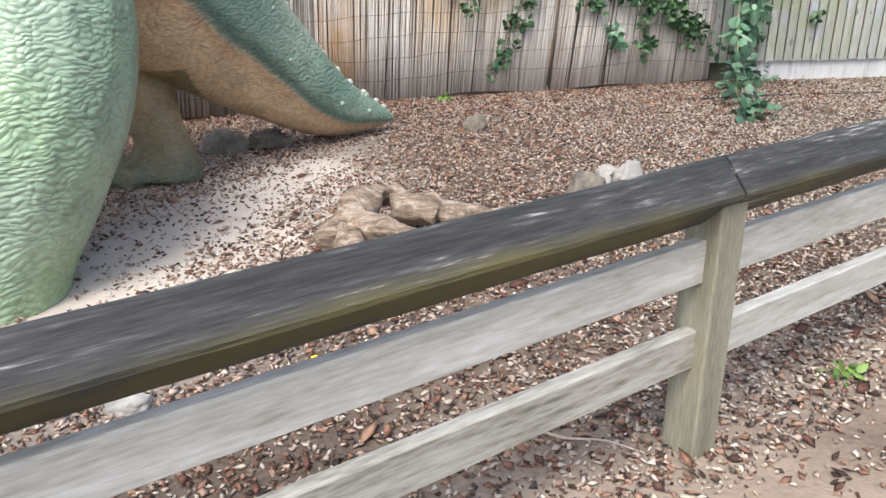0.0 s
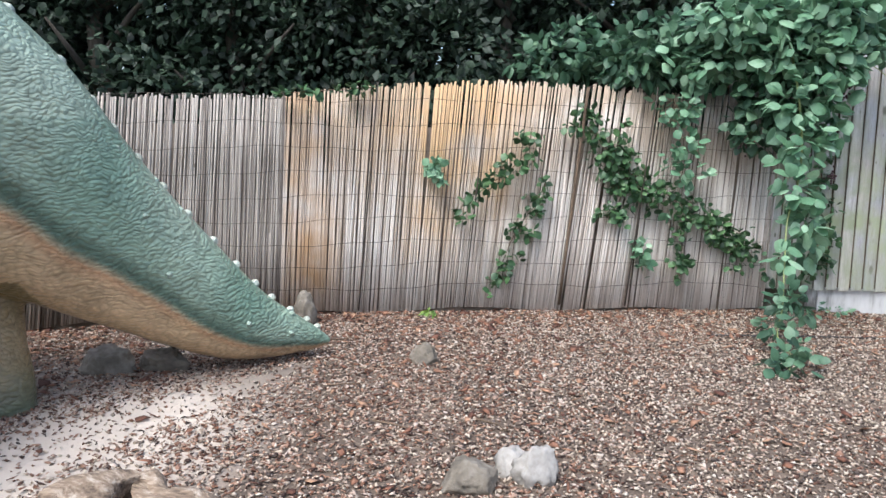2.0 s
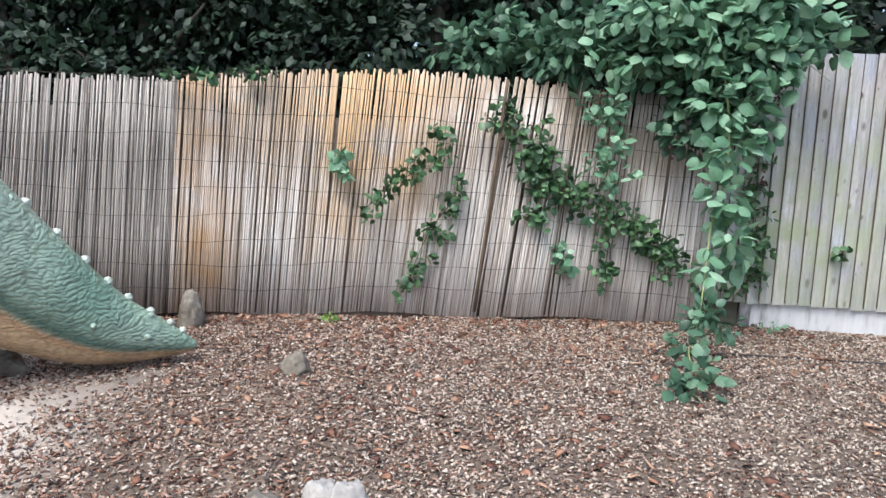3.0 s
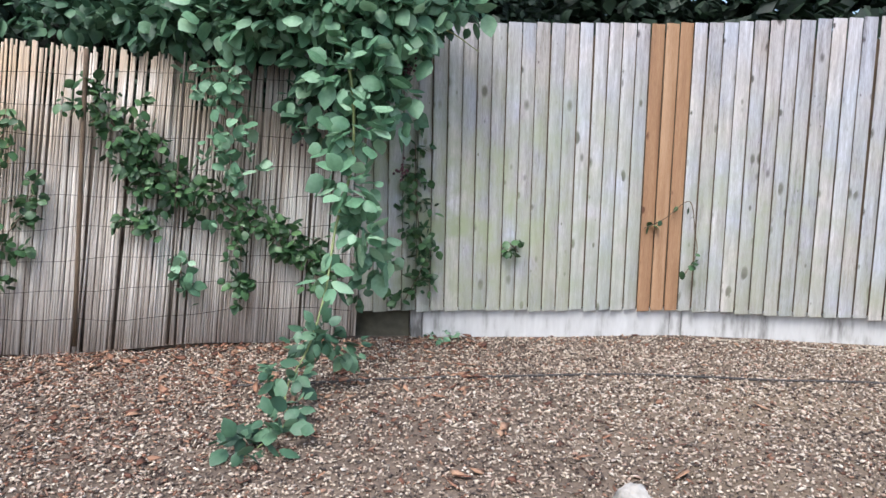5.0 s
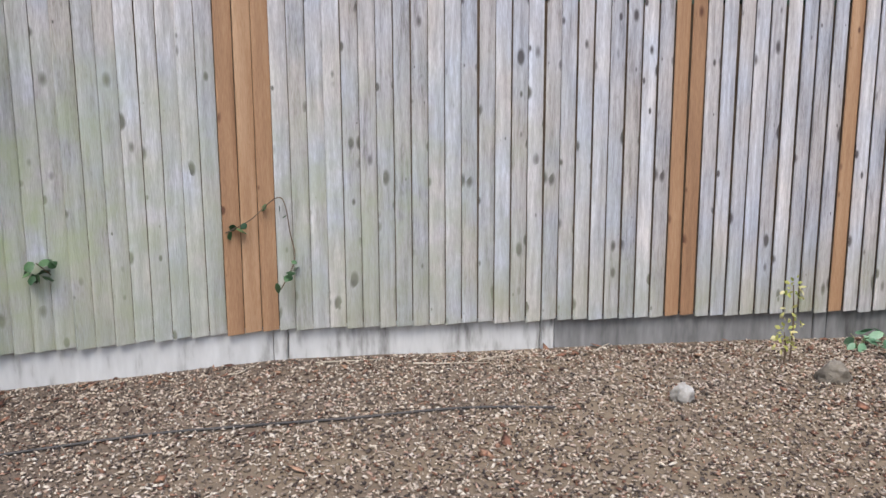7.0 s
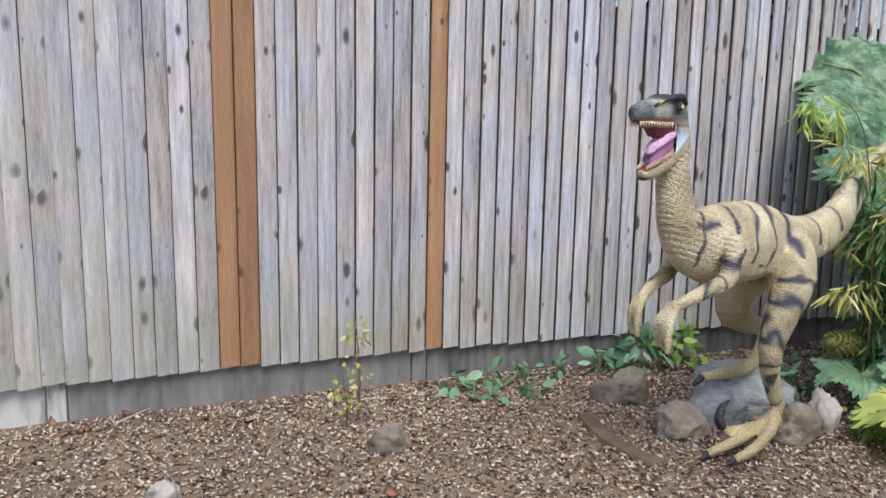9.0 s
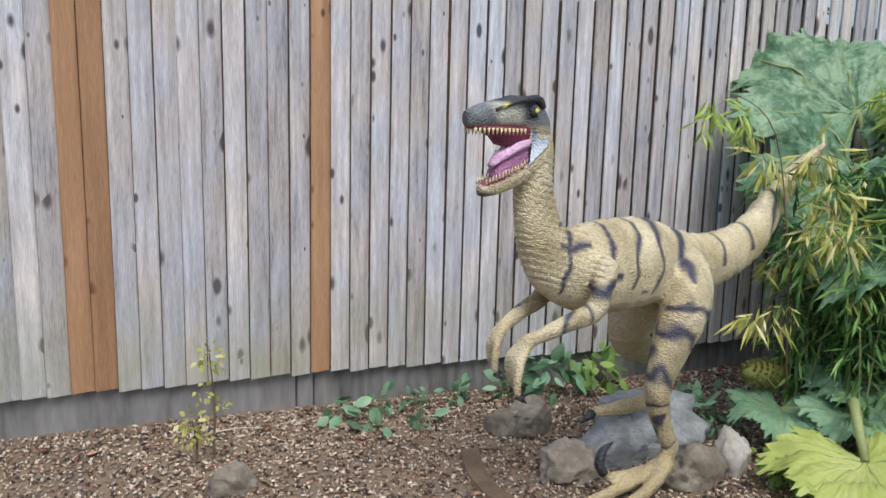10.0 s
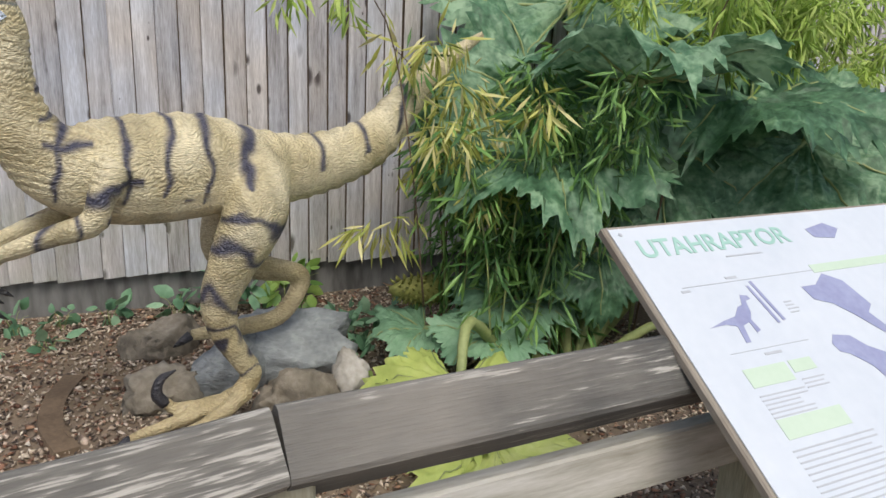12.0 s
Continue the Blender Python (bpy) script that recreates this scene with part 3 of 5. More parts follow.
def build_big_dinosaur():
    near = [(-2.45, 4.1, 1.9, 0.62), (-2.1, 3.85, 1.45, 0.62), (-1.96, 3.62, 1.0, 0.55), (-2.06, 3.42, 0.55, 0.50), (-2.16, 3.3, 0.2, 0.44), (-2.2, 3.25, -0.05, 0.42)]
    far = [(-2.75, 5.3, 1.35, 0.5), (-2.45, 5.45, 0.92, 0.36), (-2.2, 5.5, 0.62, 0.25), (-2.08, 5.45, 0.35, 0.19), (-2.0, 5.36, 0.12, 0.22), (-2.0, 5.32, -0.06, 0.25)]
    toes = [([(-2.1, 5.3, 0.06, 0.12), (-2.2, 5.05, 0.02, 0.10)], 1), ([(-2.15, 5.35, 0.06, 0.12), (-2.4, 5.15, 0.02, 0.10)], 1), ([(-2.1, 3.1, 0.05, 0.16), (-2.3, 2.75, 0.0, 0.12)], 1), ([(-2.3, 3.1, 0.05, 0.16), (-2.6, 2.85, 0.0, 0.12)], 1)]
    bm = fused([(BIG_SPINE, 0.78), (near, 0.9), (far, 0.9), *toes], 0.022, 8)
    line = smooth_path(BIG_SPINE, 6)
    P = np.array([p[:3] for p in line])
    R = np.array([p[3] for p in line])
    fine_line = np.array(smooth_path(BIG_SPINE, 60))
    P2, R2 = fine_line[:, :3], fine_line[:, 3]
    green, dark, pale, tan, rust = (0.18, 0.29, 0.215), (0.08, 0.145, 0.11), (0.40, 0.49, 0.38), (0.60, 0.45, 0.28), (0.52, 0.31, 0.17)

    def colour(co, no):
        d = P2[:, :2] - np.array((co.x, co.y))
        i = int(np.argmin((d ** 2).sum(1)))
        u = (co.z - P2[i, 2]) / max(R2[i], 0.05) + 0.08 * noise.noise(co * 2.5)
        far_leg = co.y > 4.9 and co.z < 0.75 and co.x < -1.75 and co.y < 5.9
        near_leg = co.y < 4.15 and co.z < 1.5
        # glossy highlights are put into the pale mottling, more of it above 1.7 m
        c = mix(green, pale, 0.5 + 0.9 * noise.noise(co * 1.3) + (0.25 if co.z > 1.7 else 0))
        # the near leg's bright highlight is put into its colour as paler green
        if near_leg:
            return mix(mix(c, pale, 0.15), (0.30, 0.42, 0.25), 0.5 + noise.noise(co * 2))
        # far leg: darker olive-brown, turning dark green towards the foot
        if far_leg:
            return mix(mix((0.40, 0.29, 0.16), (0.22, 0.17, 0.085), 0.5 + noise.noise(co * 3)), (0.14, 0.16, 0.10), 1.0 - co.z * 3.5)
        belt = -0.42
        c = mix(c, dark, 1 - abs(u - belt - 0.12) / 0.22) if u > belt else c
        under = mix(tan, rust, 1 - abs(u - belt + 0.06) / 0.14)
        return mix(c, mix(under, (0.62, 0.47, 0.27), 0.4 * noise.noise(co * 4)), (belt - u) / 0.12 + 0.5)

    extra = []
    for i in range(4, len(line) - 12, 2):
        p, d = Vector(P[i]), (Vector(P[i + 1]) - Vector(P[i - 1])).normalized()
        up = (Vector((0, 0, 1)) - d * d.z).normalized()
        top = p + up * R[i] * 0.99
        n0 = len(bm.verts)
        bmesh.ops.create_uvsphere(bm, u_segments=8, v_segments=6, radius=0.026 + 0.03 * R[i], matrix=Matrix.Translation(top))
        extra.append((n0, len(bm.verts), (0.50, 0.54, 0.46)))
    rnd = random.Random(5)
    for _ in range(16):
        i = rnd.randrange(8, len(line) - 14)
        p, d = Vector(P[i]), (Vector(P[i + 1]) - Vector(P[i - 1])).normalized()
        up = (Vector((0, 0, 1)) - d * d.z).normalized()
        side = d.cross(up) * (1 if d.cross(up).x > 0 else -1)
        a = rnd.uniform(-0.1, 1.2)
        q = p + (side * math.cos(a) * 0.78 + up * math.sin(a)) * R[i] * 0.99
        n0 = len(bm.verts)
        bmesh.ops.create_icosphere(bm, subdivisions=2, radius=0.022, matrix=Matrix.Translation(q))
        extra.append((n0, len(bm.verts), (0.36, 0.46, 0.38)))
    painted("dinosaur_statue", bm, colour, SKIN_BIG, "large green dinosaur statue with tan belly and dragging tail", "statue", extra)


def build_raptor():
    Y = 7.12
    spine = [(12.42, Y, 1.56, 0.018), (12.2, Y, 1.43, 0.05), (11.97, Y, 1.24, 0.088), (11.8, Y, 1.08, 0.115), (11.6, Y, 1.01, 0.13), (11.4, Y, 0.985, 0.145), (11.2, Y, 0.995, 0.172), (11.0, Y, 1.02, 0.205), (10.8, Y, 1.02, 0.21), (10.63, Y, 1.03, 0.19), (10.50, Y, 1.07, 0.15), (10.42, Y, 1.16, 0.118), (10.38, Y, 1.28, 0.10), (10.37, Y + 0.01, 1.40, 0.09), (10.37, Y + 0.01, 1.52, 0.088), (10.33, Y, 1.6, 0.085)]
    skull = [(10.41, Y + 0.02, 1.59, 0.06), (10.34, Y, 1.635, 0.080), (10.26, Y - 0.015, 1.665, 0.068), (10.14, Y - 0.05, 1.66, 0.056), (10.03, Y - 0.08, 1.645, 0.047), (9.955, Y - 0.10, 1.632, 0.034)]
    jaw = [(10.37, Y, 1.52, 0.062), (10.29, Y - 0.02, 1.455, 0.052), (10.18, Y - 0.055, 1.41, 0.040), (10.08, Y - 0.09, 1.388, 0.033), (10.015, Y - 0.11, 1.382, 0.026)]
    near = [(11.32, Y - 0.05, 1.06, 0.05), (11.24, Y - 0.10, 0.98, 0.12), (11.17, Y - 0.15, 0.84, 0.148), (11.07, Y - 0.17, 0.68, 0.118), (11.00, Y - 0.17, 0.52, 0.086), (11.02, Y - 0.16, 0.38, 0.066), (11.08, Y - 0.15, 0.26, 0.052), (11.13, Y - 0.15, 0.16, 0.05), (11.06, Y - 0.16, 0.08, 0.046)]
    toe1 = [(11.10, Y - 0.17, 0.10, 0.036), (10.94, Y - 0.21, 0.035, 0.030), (10.78, Y - 0.23, 0.01, 0.026), (10.68, Y - 0.22, -0.01, 0.02)]
    toe2 = [(11.08, Y - 0.14, 0.09, 0.036), (10.9, Y - 0.13, 0.035, 0.030), (10.74, Y - 0.12, 0.01, 0.026), (10.65, Y - 0.09, -0.02, 0.022)]
    toe3 = [(11.0, Y - 0.12, 0.06, 0.03), (10.84, Y - 0.07, 0.05, 0.026), (10.80, Y - 0.06, 0.09, 0.022)]
    far = [(11.32, Y + 0.06, 1.03, 0.05), (11.25, Y + 0.10, 0.93, 0.13), (11.2, Y + 0.16, 0.75, 0.13), (11.18, Y + 0.18, 0.6, 0.10), (11.34, Y + 0.19, 0.50, 0.068), (11.52, Y + 0.2, 0.44, 0.052), (11.53, Y + 0.2, 0.36, 0.045), (11.42, Y + 0.2, 0.24, 0.042), (11.22, Y + 0.22, 0.22, 0.04), (11.02, Y + 0.24, 0.22, 0.026)]
    arm = [(10.66, Y - 0.13, 1.06, 0.07), (10.60, Y - 0.18, 0.97, 0.055), (10.56, Y - 0.18, 0.885, 0.05), (10.44, Y - 0.18, 0.855, 0.042), (10.31, Y - 0.16, 0.815, 0.034), (10.24, Y - 0.14, 0.785, 0.034)]
    arm2 = [(10.66, Y + 0.13, 1.06, 0.07), (10.62, Y + 0.17, 0.96, 0.055), (10.58, Y + 0.17, 0.87, 0.045), (10.45, Y + 0.14, 0.83, 0.036), (10.31, Y + 0.09, 0.79, 0.03)]
    fingers = []
    for base, dy in ((arm[-1], -0.03), (arm[-1], 0.0), (arm[-1], 0.035), (arm2[-1], -0.02), (arm2[-1], 0.02)):
        x, y, z = base[:3]
        fingers.append(([(x, y + dy * 0.3, z, 0.025), (x - 0.045, y + dy, z - 0.06, 0.02), (x - 0.05 + dy * 0.5, y + dy * 1.4, z - 0.14, 0.017), (x - 0.035 + dy, y + dy * 1.5, z - 0.19, 0.014)], 1))
    bm = fused([(spine, 0.72), (skull, 0.72), (jaw, 0.85), (near, 0.75), (toe1, 1), (toe2, 1), (toe3, 1), (far, 0.75), (arm, 0.85), (arm2, 0.85), *fingers], 0.0105, 3)
    # rings of loose skin round the neck, folds along the flank
    bm.normal_update()
    for v in bm.verts:
        x, y, z = v.co
        if 10.2 < x < 10.72 and 0.98 < z < 1.50:
            v.co += v.normal * 0.003 * math.sin((z + (x - 10.4) * 0.35 + 0.012 * noise.noise(v.co * 6)) * 230)
        elif 10.6 < x < 12.1 and z > 0.85:
            v.co += v.normal * 0.004 * math.sin((x + 0.25 * (z - 1.0) + 0.02 * noise.noise(v.co * 5)) * 75)
        elif y < Y - 0.02 and z < 0.85:
            v.co += v.normal * 0.004 * noise.noise(v.co * 22)
    tan, pale, ink, grey = (0.45, 0.385, 0.235), (0.64, 0.57, 0.40), (0.05, 0.05, 0.08), (0.15, 0.165, 0.175)
    mouth = (0.20, 0.022, 0.07)

    def band(v, centre, width):
        return 1.3 - abs(v - centre) / width * 1.3

    def colour(co, no):
        x, y, z = co
        w = 0.07 * noise.noise(co * 5) + 0.04 * noise.noise(co * 12)
        c = mix(tan, pale, 0.35 + 1.2 * noise.noise(co * 7) + (0.5 if no.z < -0.3 else 0))
        if x < 10.47 and z > 1.33:
            # head: grey above, open purple mouth between the jaws
            t = (10.36 - x) / 0.43
            upper, lower = 1.61 - 0.012 * t, 1.51 - 0.15 * min(t * 1.4, 1)
            if x < 10.335 and lower - 0.005 < z < upper + 0.01 and ((z > 1.52 and no.z < -0.45) or (z < 1.52 and no.z > 0.45)):
                return mouth
            if z > 1.585 + 0.02 * w:
                side = mix(grey, (0.50, 0.50, 0.42), 1.4 * band(x + 0.5 * (z - 1.65), 10.17, 0.10))
                side = mix(side, (0.30, 0.25, 0.15), band(z, 1.605, 0.018))
                return mix(side, (0.035, 0.037, 0.042), max((z - 1.695) / 0.012, band(x, 10.29, 0.05) if z > 1.64 else 0, (9.985 - x) / 0.05))
            if x < 10.3 and z < 1.40:
                return mix(c, (0.05, 0.045, 0.04), (1.385 - z) / 0.03 + (10.06 - x) / 0.1)
        # furrows between the neck rings are also darkened in the colour
        if x < 10.62 and 1.0 < z < 1.5:
            c = mix(c, (0.20, 0.15, 0.07), 0.5 * max(0, -math.sin((z + (x - 10.4) * 0.35 + 0.012 * noise.noise(co * 6)) * 230)) ** 2)
        s = 0.0
        if 10.45 < x < 12.05 and z > 0.86:
            top = {10.52: 0.30, 10.72: 0.32, 10.88: 0.30, 11.02: 0.32, 11.16: 0.22, 11.50: 0.13, 11.74: 0.14, 11.93: 0.16}
            spine_z = 1.24 - max(0, (x - 10.9)) * 0.3 if x < 11.4 else 1.1 + (x - 11.4) ** 2 * 0.75
            for sx, reach in top.items():
                if spine_z - z < reach:
                    s = max(s, band(x + w * 0.6 + (spine_z - z) * 0.15, sx, 0.027 - 0.035 * max(spine_z - z, 0)))
        if z > 1.1 and x < 10.6 and x > 10.40:
            for sz in (1.14, 1.24, 1.34, 1.45):
                s = max(s, band(z + w * 0.5, sz, 0.020) * (1 if x > 10.45 else 0))
        if z < 0.92 and 10.9 < x < 11.5 and y < Y - 0.12:
            for sz, wd in ((0.86, 0.045), (0.69, 0.055), (0.52, 0.045), (0.36, 0.030), (0.25, 0.018)):
                s = max(s, band(z + w * 1.8 + (x - 11.1) * 0.45, sz, wd) * (1.0 if noise.noise(co * 4 + Vector((3, 1, 0))) > -0.28 else 0.2))
        if 10.3 < x < 10.75 and y < Y - 0.13 and z < 1.02:
            s = max(s, band(z + w, 0.98, 0.035), band(z, 0.885, 0.025) if x > 10.6 else 0, band(x + w, 10.52, 0.018), band(x + w, 10.42, 0.02))
        # far arm and lower far leg: shade put into the colour; feet coloured darker
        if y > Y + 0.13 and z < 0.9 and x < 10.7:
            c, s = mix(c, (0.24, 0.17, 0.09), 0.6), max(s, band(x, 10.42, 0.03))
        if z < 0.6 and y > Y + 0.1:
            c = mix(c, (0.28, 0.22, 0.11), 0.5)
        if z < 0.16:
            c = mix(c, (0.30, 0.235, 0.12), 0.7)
        return mix(c, ink, s)

    extra = []

    def cone(p, tip, r, col):
        n0 = len(bm.verts)
        add_tube(bm, [(*p, r), *[(*(Vector(p).lerp(Vector(tip), 0.55)), r * 0.7)], (*tip, r * 0.12)], 6)
        extra.append((n0, len(bm.verts), col))

    head = Vector((-0.955, -0.28, 0)).normalized()
    across = Vector((0.28, -0.955, 0)).normalized()
    for k in range(13):
        t = k / 12
        for side in (1, -1):
            p = Vector((10.25, Y - 0.02, 1.606)) + head * 0.285 * t + across * side * (0.042 - 0.018 * t)
            cone(p, p + Vector((0, 0, -0.026)), 0.0055, (0.72, 0.62, 0.38))
            p = Vector((10.24, Y - 0.04, 1.468)) + head * 0.215 * t + across * side * (0.038 - 0.016 * t) + Vector((0, 0, -0.066 * t ** 0.8))
            cone(p, p + Vector((0, 0, 0.022)), 0.005, (0.72, 0.62, 0.38))
    # solid mouth fill, not hollow: dark palate and throat, lilac floor, broad pale tongue
    def mouth_fill(outline, col, half):
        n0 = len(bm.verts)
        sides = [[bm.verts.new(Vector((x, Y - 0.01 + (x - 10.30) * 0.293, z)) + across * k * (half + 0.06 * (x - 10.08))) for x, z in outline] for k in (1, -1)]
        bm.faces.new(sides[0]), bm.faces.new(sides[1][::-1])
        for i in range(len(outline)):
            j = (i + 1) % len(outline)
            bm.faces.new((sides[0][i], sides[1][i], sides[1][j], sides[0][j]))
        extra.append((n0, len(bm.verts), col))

    mouth_fill([(10.36, 1.58), (10.27, 1.615), (9.985, 1.612), (10.04, 1.592), (10.10, 1.575), (10.14, 1.545), (10.25, 1.53)], (0.16, 0.02, 0.05), 0.022)
    mouth_fill([(10.36, 1.58), (10.25, 1.535), (10.15, 1.50), (10.11, 1.45), (10.09, 1.405), (10.18, 1.42), (10.29, 1.46)], (0.38, 0.16, 0.31), 0.024)
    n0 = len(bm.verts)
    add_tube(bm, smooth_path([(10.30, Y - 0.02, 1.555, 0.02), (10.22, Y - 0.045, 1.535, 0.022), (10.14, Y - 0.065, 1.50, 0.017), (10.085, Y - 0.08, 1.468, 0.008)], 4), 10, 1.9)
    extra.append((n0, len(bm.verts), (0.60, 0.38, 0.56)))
    for side in (1, -1):
        e = Vector((10.29, Y - 0.01, 1.675)) + across * side * 0.052
        n0 = len(bm.verts)
        bmesh.ops.create_uvsphere(bm, u_segments=12, v_segments=8, radius=0.026, matrix=Matrix.Translation(e - across * side * 0.008))
        extra.append((n0, len(bm.verts), (0.04, 0.04, 0.045)))
        n0 = len(bm.verts)
        bmesh.ops.create_uvsphere(bm, u_segments=12, v_segments=8, radius=0.019, matrix=Matrix.Translation(e))
        extra.append((n0, len(bm.verts), (0.68, 0.62, 0.16)))
        n0 = len(bm.verts)
        bmesh.ops.create_uvsphere(bm, u_segments=8, v_segments=6, radius=0.01, matrix=Matrix.Translation(e + across * side * 0.0125) @ Matrix.Diagonal((0.6, 0.6, 1.3, 1)))
        extra.append((n0, len(bm.verts), (0.01, 0.01, 0.01)))
        # brow ridge
        n0 = len(bm.verts)
        add_tube(bm, smooth_path([(*(e + head * 0.22 + Vector((0, 0, -0.005)) - across * side * 0.022), 0.006), (*(e + head * 0.12 + Vector((0, 0, 0.026)) - across * side * 0.012), 0.010), (*(e + head * 0.03 + Vector((0, 0, 0.044))), 0.012), (*(e - head * 0.03 + Vector((0, 0, 0.040))), 0.016), (*(e - head * 0.06 + Vector((0, 0, 0.012))), 0.012)], 4), 8)
        extra.append((n0, len(bm.verts), (0.05, 0.05, 0.055)))
        # pale skin stretched at the corner of the mouth
        n0 = len(bm.verts)
        q = [Vector((10.29, Y, 1.605)), Vector((10.345, Y, 1.585)), Vector((10.375, Y, 1.55)), Vector((10.26, Y - 0.02, 1.47))]
        vs = [bm.verts.new(p + across * side * o) for p in q for o in (0.058, 0.050)]
        for i in range(3):
            bm.faces.new((vs[2 * i], vs[2 * i + 2], vs[2 * i + 3], vs[2 * i + 1]))
        bm.faces.new((vs[0], vs[2], vs[4], vs[6]))
        bm.faces.new((vs[7], vs[5], vs[3], vs[1]))
        extra.append((n0, len(bm.verts), (0.48, 0.56, 0.68)))
    for pts, f in fingers:
        p = pts[-1]
        cone(p[:3], (p[0] + 0.045, p[1], p[2] - 0.035), 0.014, (0.03, 0.03, 0.035))
    for t in (toe1, toe2):
        p = t[-1]
        cone(p[:3], (p[0] - 0.06, p[1], p[2] - 0.015), 0.02, (0.03, 0.03, 0.04))
    n0 = len(bm.verts)
    add_tube(bm, smooth_path([(10.80, Y - 0.06, 0.08, 0.024), (10.77, Y - 0.06, 0.13, 0.024), (10.79, Y - 0.06, 0.19, 0.018), (10.85, Y - 0.06, 0.215, 0.004)], 4), 8)
    extra.append((n0, len(bm.verts), (0.03, 0.03, 0.04)))
    p = far[-1]
    cone(p[:3], (p[0] - 0.08, p[1], p[2] - 0.04), 0.024, (0.03, 0.03, 0.04))
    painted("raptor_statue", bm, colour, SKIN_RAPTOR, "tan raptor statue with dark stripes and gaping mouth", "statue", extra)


# ---- rocks, log, small finds on the ground ----
def rock(name, at, size, mat, label, seed, turn=0.0, sharp=0.35):
    bm = bmesh.new()
    bmesh.ops.create_icosphere(bm, subdivisions=4, radius=1)
    chip = random.Random(seed * 13)
    cuts = [(Vector((chip.gauss(0, 1), chip.gauss(0, 1), chip.gauss(0.2, 0.8))).normalized(), chip.uniform(0.62, 0.88)) for _ in range(11)]
    for v in bm.verts:
        d = v.co.normalized()
        r = 1 + sharp * noise.noise(d * 1.6 + Vector((seed * 7, 0, 0))) + 0.20 * noise.noise(d * 4.5 + Vector((seed, 3, 0))) + 0.07 * noise.noise(d * 12)
        cell = noise.voronoi(d * 1.4 + Vector((seed, seed, 0)))[0][0]
        v.co = d * (r - 0.10 * cell)
        for q, reach in cuts:
            over = v.co.dot(q) - reach
            if over > 0:
                v.co -= q * over * 0.92
        v.co += d * (0.09 * noise.noise(d * 6 + Vector((seed, 0, 2))) + 0.05 * noise.noise(d * 15) + 0.025 * noise.noise(d * 30))
        if v.co.z < -0.45:
            v.co.z = -0.45
    x, y = at[:2]
    z = at[2] if len(at) > 2 else ground_z(x, y)
    bmesh.ops.transform(bm, matrix=pose(0, 0, size[2] * 0.28, 0, 0, turn) @ Matrix.Diagonal((*size, 1)), verts=bm.verts)
    ob = part(name, bm, mat, smooth=True)
    ob.location = (x, y, z)
    return tagged(ob, label, "rock")


